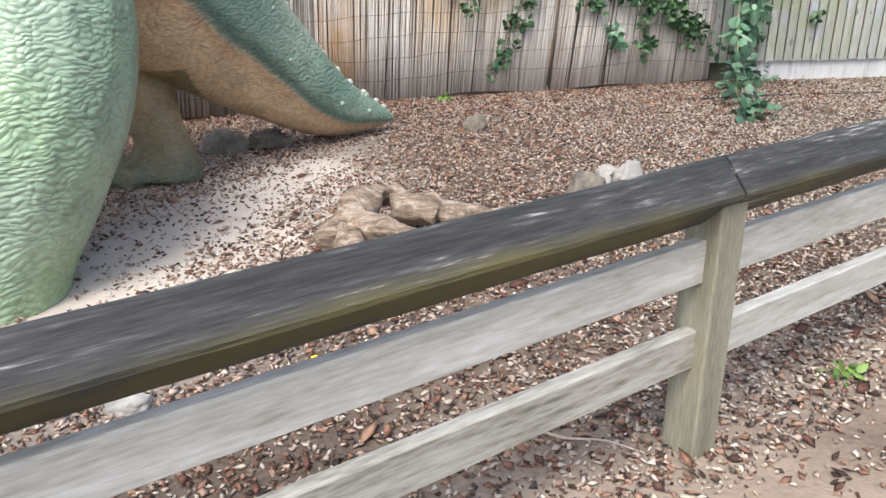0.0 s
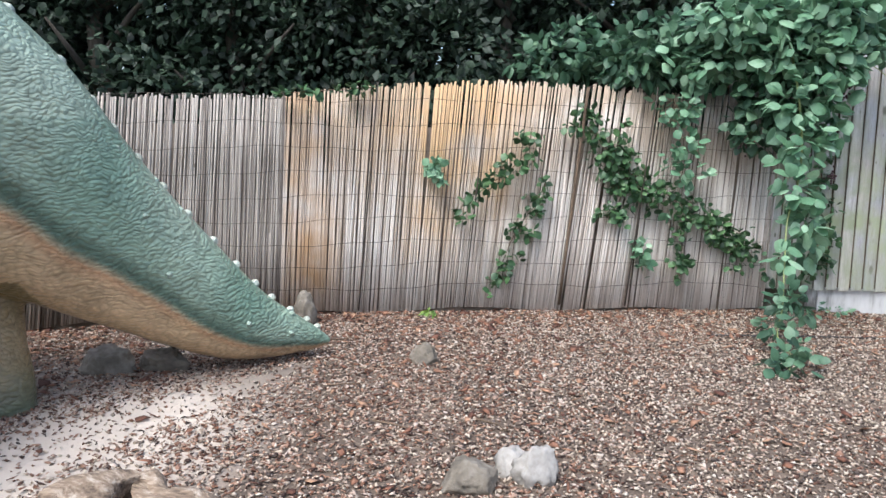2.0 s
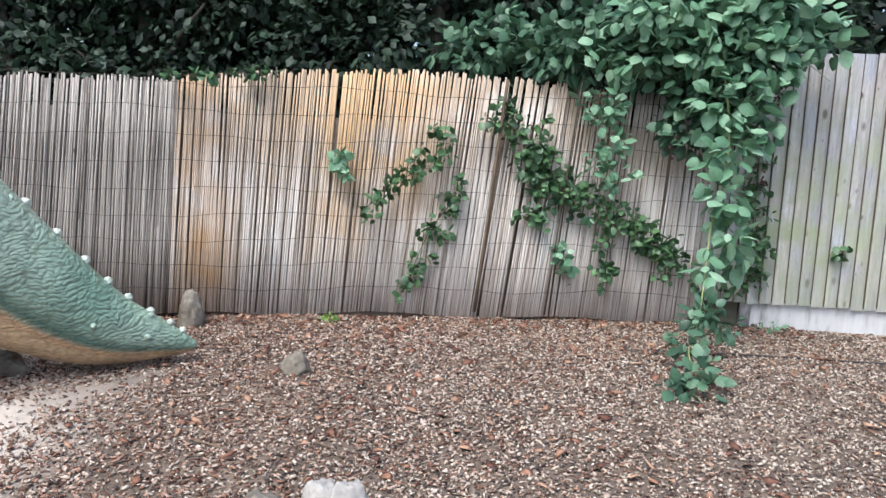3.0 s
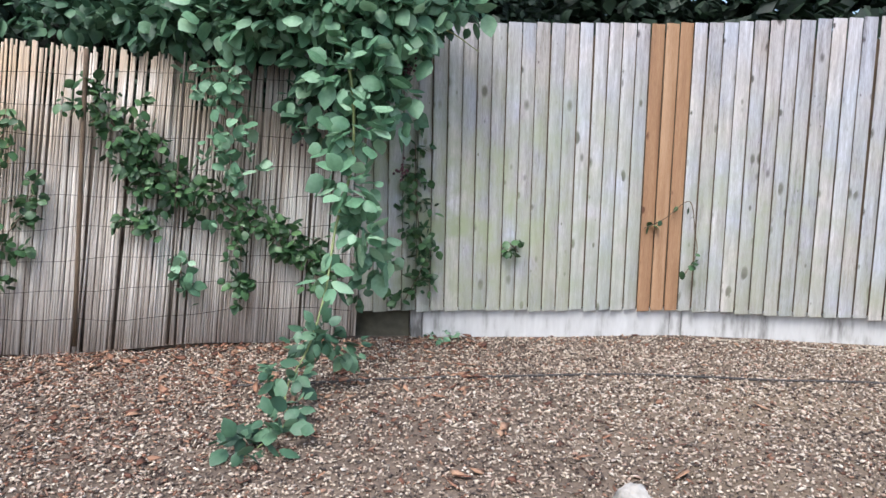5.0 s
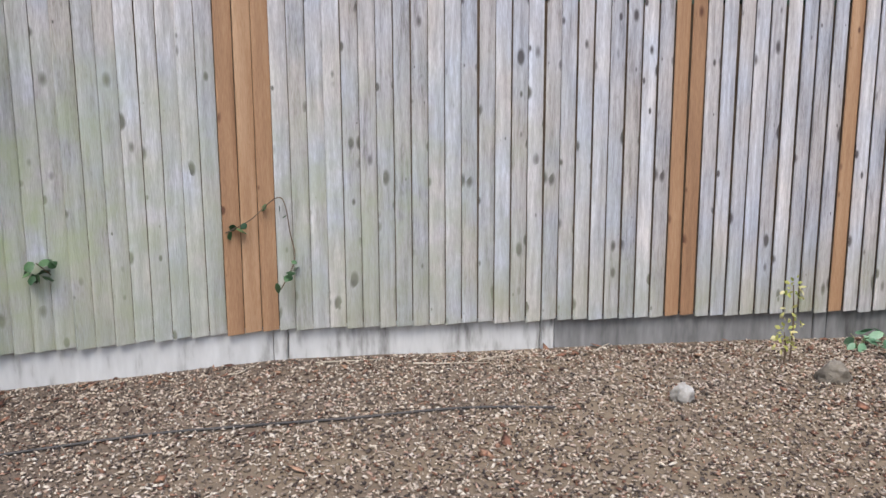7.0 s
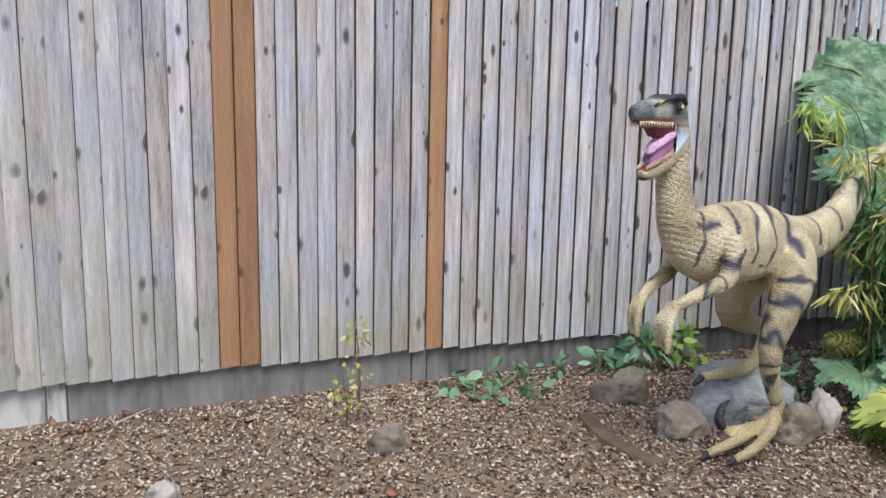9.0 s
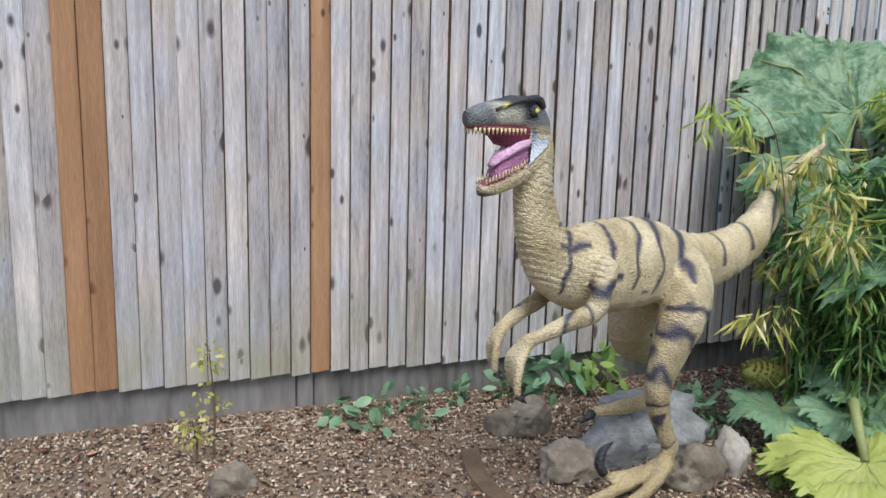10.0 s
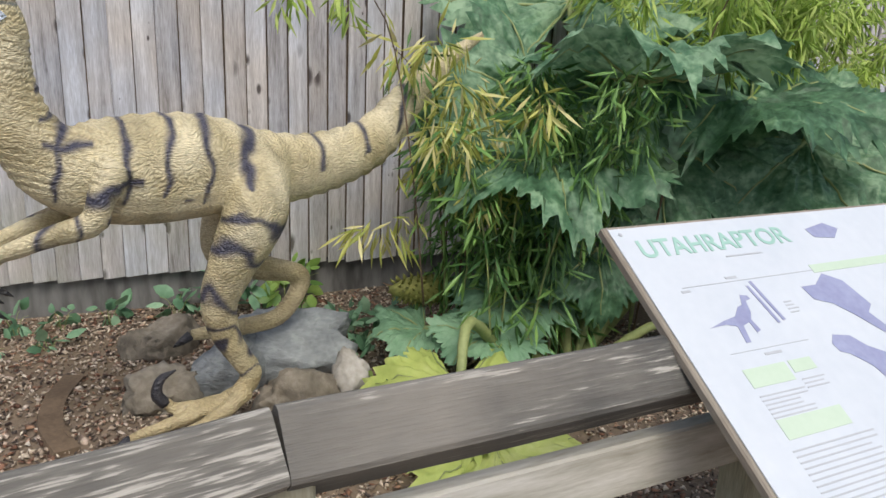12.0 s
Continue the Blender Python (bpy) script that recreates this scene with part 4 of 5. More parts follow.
def build_rocks():
    rock("stone", (0.97, 4.83), (0.16, 0.11, 0.11), ROCK, "flat brown stone on the gravel", 1, 10)
    rock("stone", (1.15, 5.05), (0.09, 0.10, 0.13), PALEROCK, "pale upright stone on the gravel", 2)
    rock("stone", (1.28, 4.98), (0.13, 0.11, 0.15), PALEROCK, "pale chunky stone on the gravel", 3, 30)
    rock("stone", (0.33, 6.93), (0.12, 0.09, 0.12), ROCK, "small grey stone half sunk in bark", 4)
    rock("stone", (-1.0, 7.95), (0.14, 0.10, 0.26), ROCK, "upright grey stone beside the reed screen", 5, 20, 0.2)
    rock("stone", (-1.85, 6.2), (0.22, 0.16, 0.17), ROCK, "dark stone under the dinosaur tail", 6)
    rock("stone", (-1.5, 6.35), (0.2, 0.12, 0.14), ROCK, "dark stone under the dinosaur tail", 7)
    rock("stone", (-1.12, 2.28), (0.10, 0.06, 0.05), PALEROCK, "small white stone behind the rail", 8, 20)
    rock("stone", (8.3, 8.1), (0.09, 0.075, 0.095), PALEROCK, "pale fist-sized stone on gravel", 9)
    rock("stone", (4.76, 6.6), (0.10, 0.08, 0.08), PALEROCK, "small white stone on gravel", 18)
    rock("stone", (9.43, 8.08), (0.15, 0.11, 0.12), ROCK, "round brown stone on bark chips", 10)
    rock("stone", (11.12, 7.95), (0.21, 0.14, 0.16), ROCK, "brown stone behind the raptor statue", 11, 15)
    rock("stone", (10.98, 8.0), (0.15, 0.12, 0.12), ROCK, "brown stone behind the raptor statue", 12)
    rock("boulder", (11.52, 7.44), (0.34, 0.26, 0.27), SLATE, "layered blue-grey boulder under the raptor's foot", 13, -20)
    rock("boulder", (11.22, 7.38), (0.24, 0.16, 0.21), SLATE, "grey boulder under the raptor's foot", 14, 10)
    rock("stone", (10.88, 7.36), (0.19, 0.13, 0.16), ROCK, "brown stone beside the raptor's claw", 15)
    rock("stone", (11.36, 6.98), (0.20, 0.13, 0.17), ROCK, "lichen-grey stone beside the raptor's leg", 16)
    rock("stone", (11.60, 6.97), (0.10, 0.09, 0.19), PALEROCK, "pale pointed stone beside the bamboo", 17)
    # rusted edging strip set in the ground
    bm = bmesh.new()
    pts = [(10.62, 7.85), (10.5, 7.64), (10.43, 7.4), (10.44, 7.15)]
    add_tube(bm, smooth_path([(x, y, ground_z(x, y) + 0.0, 0.055) for x, y in pts], 5), 8, 1.0)
    for v in bm.verts:
        v.co.z = ground_z(v.co.x, v.co.y) + 0.026 * (1 if v.co.z > ground_z(v.co.x, v.co.y) else -0.5)
    tagged(part("edging_log", bm, TWIG), "low brown timber edging round the raptor's bed", "edging")
    # driftwood stump
    log = thing("driftwood", "split pale driftwood stump lying on bark chips", "driftwood")
    shapes = [[(-0.62, 3.75, 0.02, 0.10), (-0.50, 3.95, 0.10, 0.13), (-0.38, 4.1, 0.2, 0.09), (-0.26, 4.16, 0.17, 0.06), (-0.05, 4.05, 0.10, 0.05)],
              [(-0.5, 3.9, 0.08, 0.12), (-0.3, 3.75, 0.1, 0.09), (-0.1, 3.65, 0.08, 0.06), (0.07, 3.58, 0.05, 0.035)],
              [(-0.3, 4.1, 0.12, 0.08), (0.0, 4.12, 0.09, 0.08), (0.3, 4.12, 0.06, 0.06), (0.55, 4.1, 0.03, 0.03)],
              [(-0.55, 3.8, 0.06, 0.12), (-0.42, 3.6, 0.03, 0.09), (-0.38, 3.42, 0.0, 0.05)]]
    for k, s in enumerate(shapes):
        bm = bmesh.new()
        add_tube(bm, smooth_path(s, 6), 10, 0.8)
        for v in bm.verts:
            v.co += Vector((noise.noise(v.co * 9), noise.noise(v.co * 9 + Vector((5, 0, 0))), noise.noise(v.co * 9 + Vector((0, 5, 0))))) * 0.055
        part("trunk" if k == 0 else "branch", bm, LOGWOOD, log, smooth=True)
    # black hose across the gravel
    bm = bmesh.new()
    pts = smooth_path([(2.6, 8.28), (3.71, 8.44), (4.87, 8.56), (5.87, 8.52), (6.94, 8.4), (7.5, 8.2)], 8)
    add_tube(bm, [(x, y, ground_z(x, y) + 0.014, 0.008) for x, y in pts], 6)
    tagged(part("hose", bm, HOSE, smooth=True), "thin black hose lying across the gravel", "hose")
    rnd = random.Random(21)
    for x, y, n, mat in ((0.25, 2.1, 0.4, PALETWIG), (0.7, 1.75, 0.3, PALETWIG), (5.7, 9.5, 0.35, PALETWIG), (6.35, 9.55, 0.5, PALETWIG), (7.0, 9.3, 0.5, PALETWIG), (7.4, 9.2, 0.4, PALETWIG), (9.5, 8.75, 0.5, PALETWIG), (8.3, 9.15, 0.4, PALETWIG), (0.3, 5.6, 0.35, TWIG), (-0.2, 6.2, 0.3, TWIG), (8.5, 8.0, 0.2, TWIG), (-0.6, 7.4, 0.3, TWIG), (0.9, 5.7, 0.3, TWIG)):
        bm = bmesh.new()
        a = rnd.uniform(-0.6, 0.6)
        pts = smooth_path([(x + n * t * math.cos(a) + rnd.uniform(-0.03, 0.03), y + n * t * math.sin(a) + rnd.uniform(-0.03, 0.03), 0, 0.006 * (1.2 - t)) for t in (0, 0.33, 0.66, 1)], 4)
        add_tube(bm, [(p[0], p[1], ground_z(p[0], p[1]) + 0.018, p[3]) for p in pts], 5)
        tagged(part("twig", bm, mat), "thin dry twig lying on the ground", "twig", "fallen twigs")
    bm = bmesh.new()
    bmesh.ops.create_icosphere(bm, subdivisions=2, radius=0.02)
    for v in bm.verts:
        v.co.z *= 0.5
    ob = tagged(part("yellow_petal", bm, PETAL), "fallen yellow flower head on bark chips", "flower")
    ob.location = (-0.5, 2.55, ground_z(-0.5, 2.55) + 0.03)


# ---- foliage ----
def leaf_cloud(name, blobs, count, size, mat, parent=None, label="", seed=1, long=1.5, droop=0.3, wide=0.42, shell=0.55, oval=False):
    """Many small folded leaves in and on ellipsoids (x, y, z, rx, ry, rz)."""
    g = np.random.RandomState(seed)
    vol = np.array([b[3] * b[4] * b[5] for b in blobs]) ** 0.67
    pick = g.choice(len(blobs), count, p=vol / vol.sum())
    B = np.array(blobs, float)[pick]
    d = g.normal(size=(count, 3))
    d /= np.linalg.norm(d, axis=1)[:, None]
    r = shell + (1 - shell) * g.rand(count) ** 0.6
    lump = 1 + 0.28 * np.sin(d[:, 0] * 5 + pick) * np.cos(d[:, 2] * 6 + pick * 2)
    P = B[:, :3] + d * B[:, 3:] * (r * lump)[:, None]
    out = d + g.normal(size=(count, 3)) * 0.7 - np.array((0, 0, droop * 1.2))
    out /= np.linalg.norm(out, axis=1)[:, None]
    up = g.normal(size=(count, 3)) * 0.6 + np.array((0, -0.35, 0.9))
    side = np.cross(out, up)
    side /= np.linalg.norm(side, axis=1)[:, None] + 1e-6
    nor = np.cross(side, out)
    s = size * (0.6 + 0.8 * g.rand(count))[:, None]
    V = np.stack([P, P + out * s * long * 0.5 + side * s * wide - nor * s * 0.10, P + out * s * long - nor * s * 0.18, P + out * s * long * 0.5 - side * s * wide - nor * s * 0.10, P + out * s * long * 0.45 + nor * s * 0.06], 1).reshape(-1, 3)
    ring = 4
    if oval:
        rim = ((0, 0, 0), (0.18, 0.75, -0.06), (0.48, 1.0, -0.10), (0.78, 0.6, -0.14), (1, 0, -0.22), (0.78, -0.6, -0.14), (0.48, -1.0, -0.10), (0.18, -0.75, -0.06), (0.45, 0, 0.05))
        V = np.stack([P + out * s * long * u + side * s * wide * v + nor * s * q for u, v, q in rim], 1).reshape(-1, 3)
        ring = 8
    i = np.arange(count)[:, None] * (ring + 1)
    F = np.concatenate([i + np.array((k, (k + 1) % ring, ring)) for k in range(ring)])
    me = bpy.data.meshes.new(name)
    me.vertices.add(len(V))
    me.vertices.foreach_set("co", V.ravel())
    me.loops.add(F.size)
    me.loops.foreach_set("vertex_index", F.ravel().astype(np.int32))
    me.polygons.add(len(F))
    me.polygons.foreach_set("loop_start", np.arange(0, F.size, 3, dtype=np.int32))
    me.update(calc_edges=True)
    return link_mesh(name, me, mat, parent, label)


def build_woods():
    rnd = random.Random(12)
    spots = [(-7.5, 8.8), (-5.6, 9.3), (-4.0, 9.6), (-2.5, 10.0), (-1.0, 10.5), (0.6, 10.9), (2.2, 11.2), (3.9, 11.5)]
    for k, (x, y) in enumerate(spots):
        tree = thing("hedge_tree", "dense dark evergreen growing behind the reed screen", "tree", "trees behind the fence", at=(x, y, ground_z(x, y) - 0.05))
        bm = bmesh.new()
        add_tube(bm, smooth_path([(0, 0, 0, 0.16), (0.05, 0.05, 1.5, 0.13), (-0.1, 0, 3, 0.09), (0, 0.1, 4.6, 0.04)], 4), 8)
        for j in range(5):
            a = j * 1.3 + k
            add_tube(bm, [(0, 0, 1.2 + j * 0.5, 0.05), (math.cos(a) * 0.6, math.sin(a) * 0.5, 1.7 + j * 0.5, 0.03), (math.cos(a) * 1.1, math.sin(a) * 0.8, 2.0 + j * 0.5, 0.012)], 6)
        part("trunk", bm, BARK, tree, smooth=True)
        blobs = [(rnd.uniform(-1.0, 1.0), rnd.uniform(-0.6, 0.9), 1.0 + 0.75 * (j % 6) + rnd.uniform(-0.3, 0.3), rnd.uniform(0.6, 1.0), rnd.uniform(0.5, 0.8), rnd.uniform(0.5, 0.8)) for j in range(18)]
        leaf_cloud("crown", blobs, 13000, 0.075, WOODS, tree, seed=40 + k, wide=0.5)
    for k, (x, y) in enumerate([(6.0, 12.6), (8.3, 12.3), (10.6, 11.9), (13.0, 11.4), (15.6, 10.8), (-9.5, 10.6), (-7.0, 11.2), (-4.8, 11.7), (-2.6, 12.2), (-0.4, 12.7), (1.8, 13.0), (4.0, 13.2)]):
        tree = thing("background_tree", "dark green tree behind the board fence", "tree", "trees behind the fence", at=(x, y, ground_z(x, y) - 0.05))
        bm = bmesh.new()
        add_tube(bm, smooth_path([(0, 0, 0, 0.18), (0.05, 0.05, 1.5, 0.14), (-0.1, 0, 3, 0.09), (0, 0.1, 4.4, 0.04)], 4), 8)
        part("trunk", bm, BARK, tree, smooth=True)
        blobs = [(rnd.uniform(-1.3, 1.3), rnd.uniform(-0.8, 0.8), 1.6 + 0.6 * (j % 6) + rnd.uniform(-0.3, 0.3), rnd.uniform(0.7, 1.1), rnd.uniform(0.6, 0.9), rnd.uniform(0.5, 0.9)) for j in range(16)]
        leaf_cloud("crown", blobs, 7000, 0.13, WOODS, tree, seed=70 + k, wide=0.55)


def stem(bm, pts, sides=5, steps=4):
    add_tube(bm, smooth_path(pts, steps), sides)


def build_climbers():
    # ivy trails over the reed screen
    trails = [([(1.5, 9.1, 1.75), (1.62, 9.12, 1.62), (1.9, 9.17, 1.32), (2.22, 9.25, 1.15), (2.66, 9.35, 0.82), (2.95, 9.4, 0.62), (3.27, 9.46, 0.42)], 800, 0.15, IVY, "dark ivy trailing diagonally over the reed screen"),
              ([(1.75, 9.12, 1.35), (1.85, 9.15, 1.05), (1.72, 9.15, 0.85)], 170, 0.09, IVY, "ivy sprig hanging on the reed screen"),
              ([(0.97, 8.98, 1.72), (0.93, 8.98, 1.5), (0.72, 8.9, 1.27), (0.45, 8.82, 1.1), (0.28, 8.75, 0.9)], 170, 0.075, IVY, "thin ivy trail over the reed screen"),
              ([(1.12, 9.05, 1.2), (1.02, 9.05, 0.97), (0.85, 9.0, 0.72), (0.72, 8.97, 0.4), (0.66, 8.95, 0.2)], 150, 0.075, IVY, "thin ivy trail over the reed screen"),
              ([(0.06, 8.68, 1.38), (0.07, 8.68, 1.25)], 45, 0.05, BRAMBLE, "small ivy tuft on the reed screen"),
              ([(2.3, 9.2, 2.05), (2.4, 9.2, 1.75), (2.45, 9.2, 1.45), (2.42, 9.22, 1.2)], 150, 0.13, BRAMBLE, "light green climber hanging over the reed screen"),
              ([(2.05, 9.2, 0.62), (2.1, 9.2, 0.3)], 40, 0.05, BRAMBLE, "small climber sprig low on the screen"),
              ([(2.5, 9.3, 0.75), (2.48, 9.3, 0.25)], 90, 0.06, IVY, "ivy sprig hanging on the reed screen"),
              ([(3.83, 9.62, 1.5), (3.84, 9.62, 1.1), (3.88, 9.61, 0.75), (3.92, 9.6, 0.55), (3.75, 9.6, 0.2)], 230, 0.09, IVY, "ivy climbing the board fence"),
              ([(-0.5, 8.5, 2.08), (-0.75, 8.4, 2.06), (-1.3, 8.1, 2.0)], 70, 0.05, IVY, "ivy tips over the screen's top"),
              ([(5.77, 9.70, 0.83), (5.93, 9.69, 0.91), (6.14, 9.69, 1.06), (6.20, 9.68, 0.8), (6.22, 9.67, 0.62), (6.12, 9.67, 0.42)], 13, 0.03, IVY, "tiny ivy shoot on the board fence"),
              ([(4.62, 9.65, 0.70), (4.70, 9.65, 0.62)], 14, 0.05, IVY, "tiny weed on the board fence")]
    for k, (pts, n, r, mat, label) in enumerate(trails):
        plant = thing("ivy", label, "climber", "climbers on the fences")
        bm = bmesh.new()
        line = smooth_path(pts, 8)
        add_tube(bm, [(*p, 0.004) for p in line], 5)
        part("stem", bm, TWIG, plant)
        g = random.Random(k)
        blobs = [(p[0] + g.gauss(0, r * 0.7), p[1] - 0.02, p[2] + g.gauss(0, r * 0.7), r * g.uniform(0.3, 1.0), 0.05, r * g.uniform(0.3, 1.0)) for p in line]
        leaf_cloud("leaves", blobs, n, 0.058 if mat is IVY else 0.075, mat, plant, seed=200 + k, oval=True, long=1.2, wide=0.5, shell=0.1)
    # bramble: crown over the screen's end, long trailing shoot down to the gravel
    b = thing("bramble", "large bramble spilling over the fences down to the gravel", "bramble", at=(0, 0, 0))
    bm = bmesh.new()
    stem(bm, [(3.3, 9.3, 2.7, 0.012), (3.3, 8.9, 2.36, 0.011), (3.38, 8.8, 1.82, 0.011), (3.38, 8.7, 1.35, 0.010), (3.28, 8.6, 0.93, 0.009), (3.23, 8.4, 0.53, 0.008), (3.16, 8.1, 0.25, 0.007), (3.06, 7.8, 0.06, 0.006), (3.1, 7.5, -0.03, 0.005), (3.0, 7.2, -0.05, 0.004)], 6, 5)
    stem(bm, [(3.1, 9.4, 2.5, 0.01), (3.5, 9.2, 2.45, 0.009), (4.0, 9.2, 2.35, 0.006), (4.3, 9.35, 2.2, 0.003)], 5)
    part("stem", bm, STEM, b, smooth=True)
    crown = [(2.2, 9.4, 2.5, 0.7, 0.35, 0.35), (2.9, 9.3, 2.55, 0.6, 0.4, 0.4), (3.4, 9.15, 2.5, 0.5, 0.4, 0.4), (3.75, 9.2, 2.4, 0.35, 0.3, 0.3), (3.3, 9.2, 2.1, 0.45, 0.3, 0.35), (2.0, 9.35, 2.35, 0.4, 0.2, 0.2), (3.1, 9.2, 1.8, 0.25, 0.2, 0.3), (1.3, 9.6, 2.5, 0.6, 0.3, 0.3)]
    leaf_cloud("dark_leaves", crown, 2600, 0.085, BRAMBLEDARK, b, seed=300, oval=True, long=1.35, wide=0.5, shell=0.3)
    front = [(3.35, 8.95, 2.5, 0.55, 0.25, 0.30), (3.65, 8.95, 2.3, 0.35, 0.2, 0.25), (3.4, 8.8, 2.0, 0.30, 0.15, 0.28), (3.4, 8.75, 1.6, 0.24, 0.14, 0.22), (3.65, 9.0, 1.75, 0.2, 0.12, 0.2), (3.35, 8.65, 1.2, 0.19, 0.13, 0.15), (3.45, 8.6, 0.9, 0.16, 0.13, 0.14), (3.55, 8.95, 0.65, 0.16, 0.12, 0.16), (3.22, 8.45, 0.6, 0.10, 0.10, 0.12), (2.6, 9.15, 2.35, 0.5, 0.18, 0.2), (3.6, 9.0, 2.8, 0.6, 0.3, 0.3), (2.8, 9.0, 2.75, 0.5, 0.25, 0.25), (4.1, 9.2, 2.55, 0.35, 0.2, 0.2)]
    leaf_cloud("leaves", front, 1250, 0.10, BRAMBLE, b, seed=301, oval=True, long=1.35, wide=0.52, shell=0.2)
    low = [(3.18, 8.15, 0.3, 0.14, 0.16, 0.12), (3.05, 7.85, 0.14, 0.14, 0.14, 0.1), (3.12, 7.55, 0.05, 0.12, 0.14, 0.08), (3.05, 7.3, 0.02, 0.15, 0.15, 0.06), (2.95, 7.15, 0.0, 0.16, 0.12, 0.06), (3.3, 8.2, 0.2, 0.22, 0.1, 0.1)]
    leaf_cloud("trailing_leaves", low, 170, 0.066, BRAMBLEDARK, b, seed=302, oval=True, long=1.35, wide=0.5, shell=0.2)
    for k, (x, y, z) in enumerate(((3.75, 8.95, 2.05), (3.72, 8.95, 1.3), (3.0, 9.1, 1.62))):
        bm = bmesh.new()
        g = random.Random(k)
        for _ in range(16):
            bmesh.ops.create_icosphere(bm, subdivisions=1, radius=0.012, matrix=Matrix.Translation((x + g.gauss(0, 0.035), y + g.gauss(0, 0.02), z + g.gauss(0, 0.04))))
        tagged(part("berries", bm, BERRY, b, "dark unripe berries"), kind="stuff")


def gunnera_leaf(size, seed, cup=0.35):
    """A broad lobed, toothed, crinkled leaf with ribs, with its stalk end at the origin, spreading along +y."""
    bm = bmesh.new()
    g = random.Random(seed)
    N, R = 176, 12
    rows = []
    for i in range(N):
        a = -2.75 + 5.5 * i / (N - 1)
        lobe = 0.76 + 0.24 * abs(math.cos(a * 3.5)) ** 0.8
        tooth = 1 + 0.17 * ((i * 0.29) % 1) + g.uniform(-0.03, 0.03)
        ext = size * lobe * tooth * (0.72 + 0.28 * math.cos(a * 0.5))
        rib = math.cos(a * 7.0)
        row = []
        for k in range(1, R + 1):
            r = ext * k / R
            x, y = r * math.sin(a), r * math.cos(a)
            q = r / size
            z = size * (cup * q ** 1.6 * (1 - 0.55 * q * q)) - size * 0.035 * max(rib, 0) ** 4 * (1 - q * 0.5) + size * 0.11 * q * noise.noise(Vector((x * 7 / size, y * 7 / size, seed))) + size * 0.05 * noise.noise(Vector((x * 18 / size, y * 18 / size, seed + 9)))
            z -= size * 0.7 * max(q - 0.6, 0) * (0.5 + 0.5 * math.sin(a * 5 + seed))
            row.append(bm.verts.new((x, y, z)))
        rows.append(row)
    c = bm.verts.new((0, 0, 0))
    for r0, r1 in zip(rows, rows[1:]):
        bm.faces.new((c, r1[0], r0[0]))
        for k in range(R - 1):
            bm.faces.new((r0[k], r1[k], r1[k + 1], r0[k + 1]))
    ribs = bmesh.new()
    for j in range(7):
        a = (j - 3) * 0.9 * 0.998
        i = min(range(N), key=lambda q: abs(-2.75 + 5.5 * q / (N - 1) - a))
        pts = [(*(rows[i][k].co + Vector((0, 0, 0.001))), size * 0.012 * (1 - k / R) + 0.0015) for k in range(0, R - 1)]
        add_tube(ribs, [(0, 0, 0, size * 0.015)] + pts, 5)
    return bm, ribs


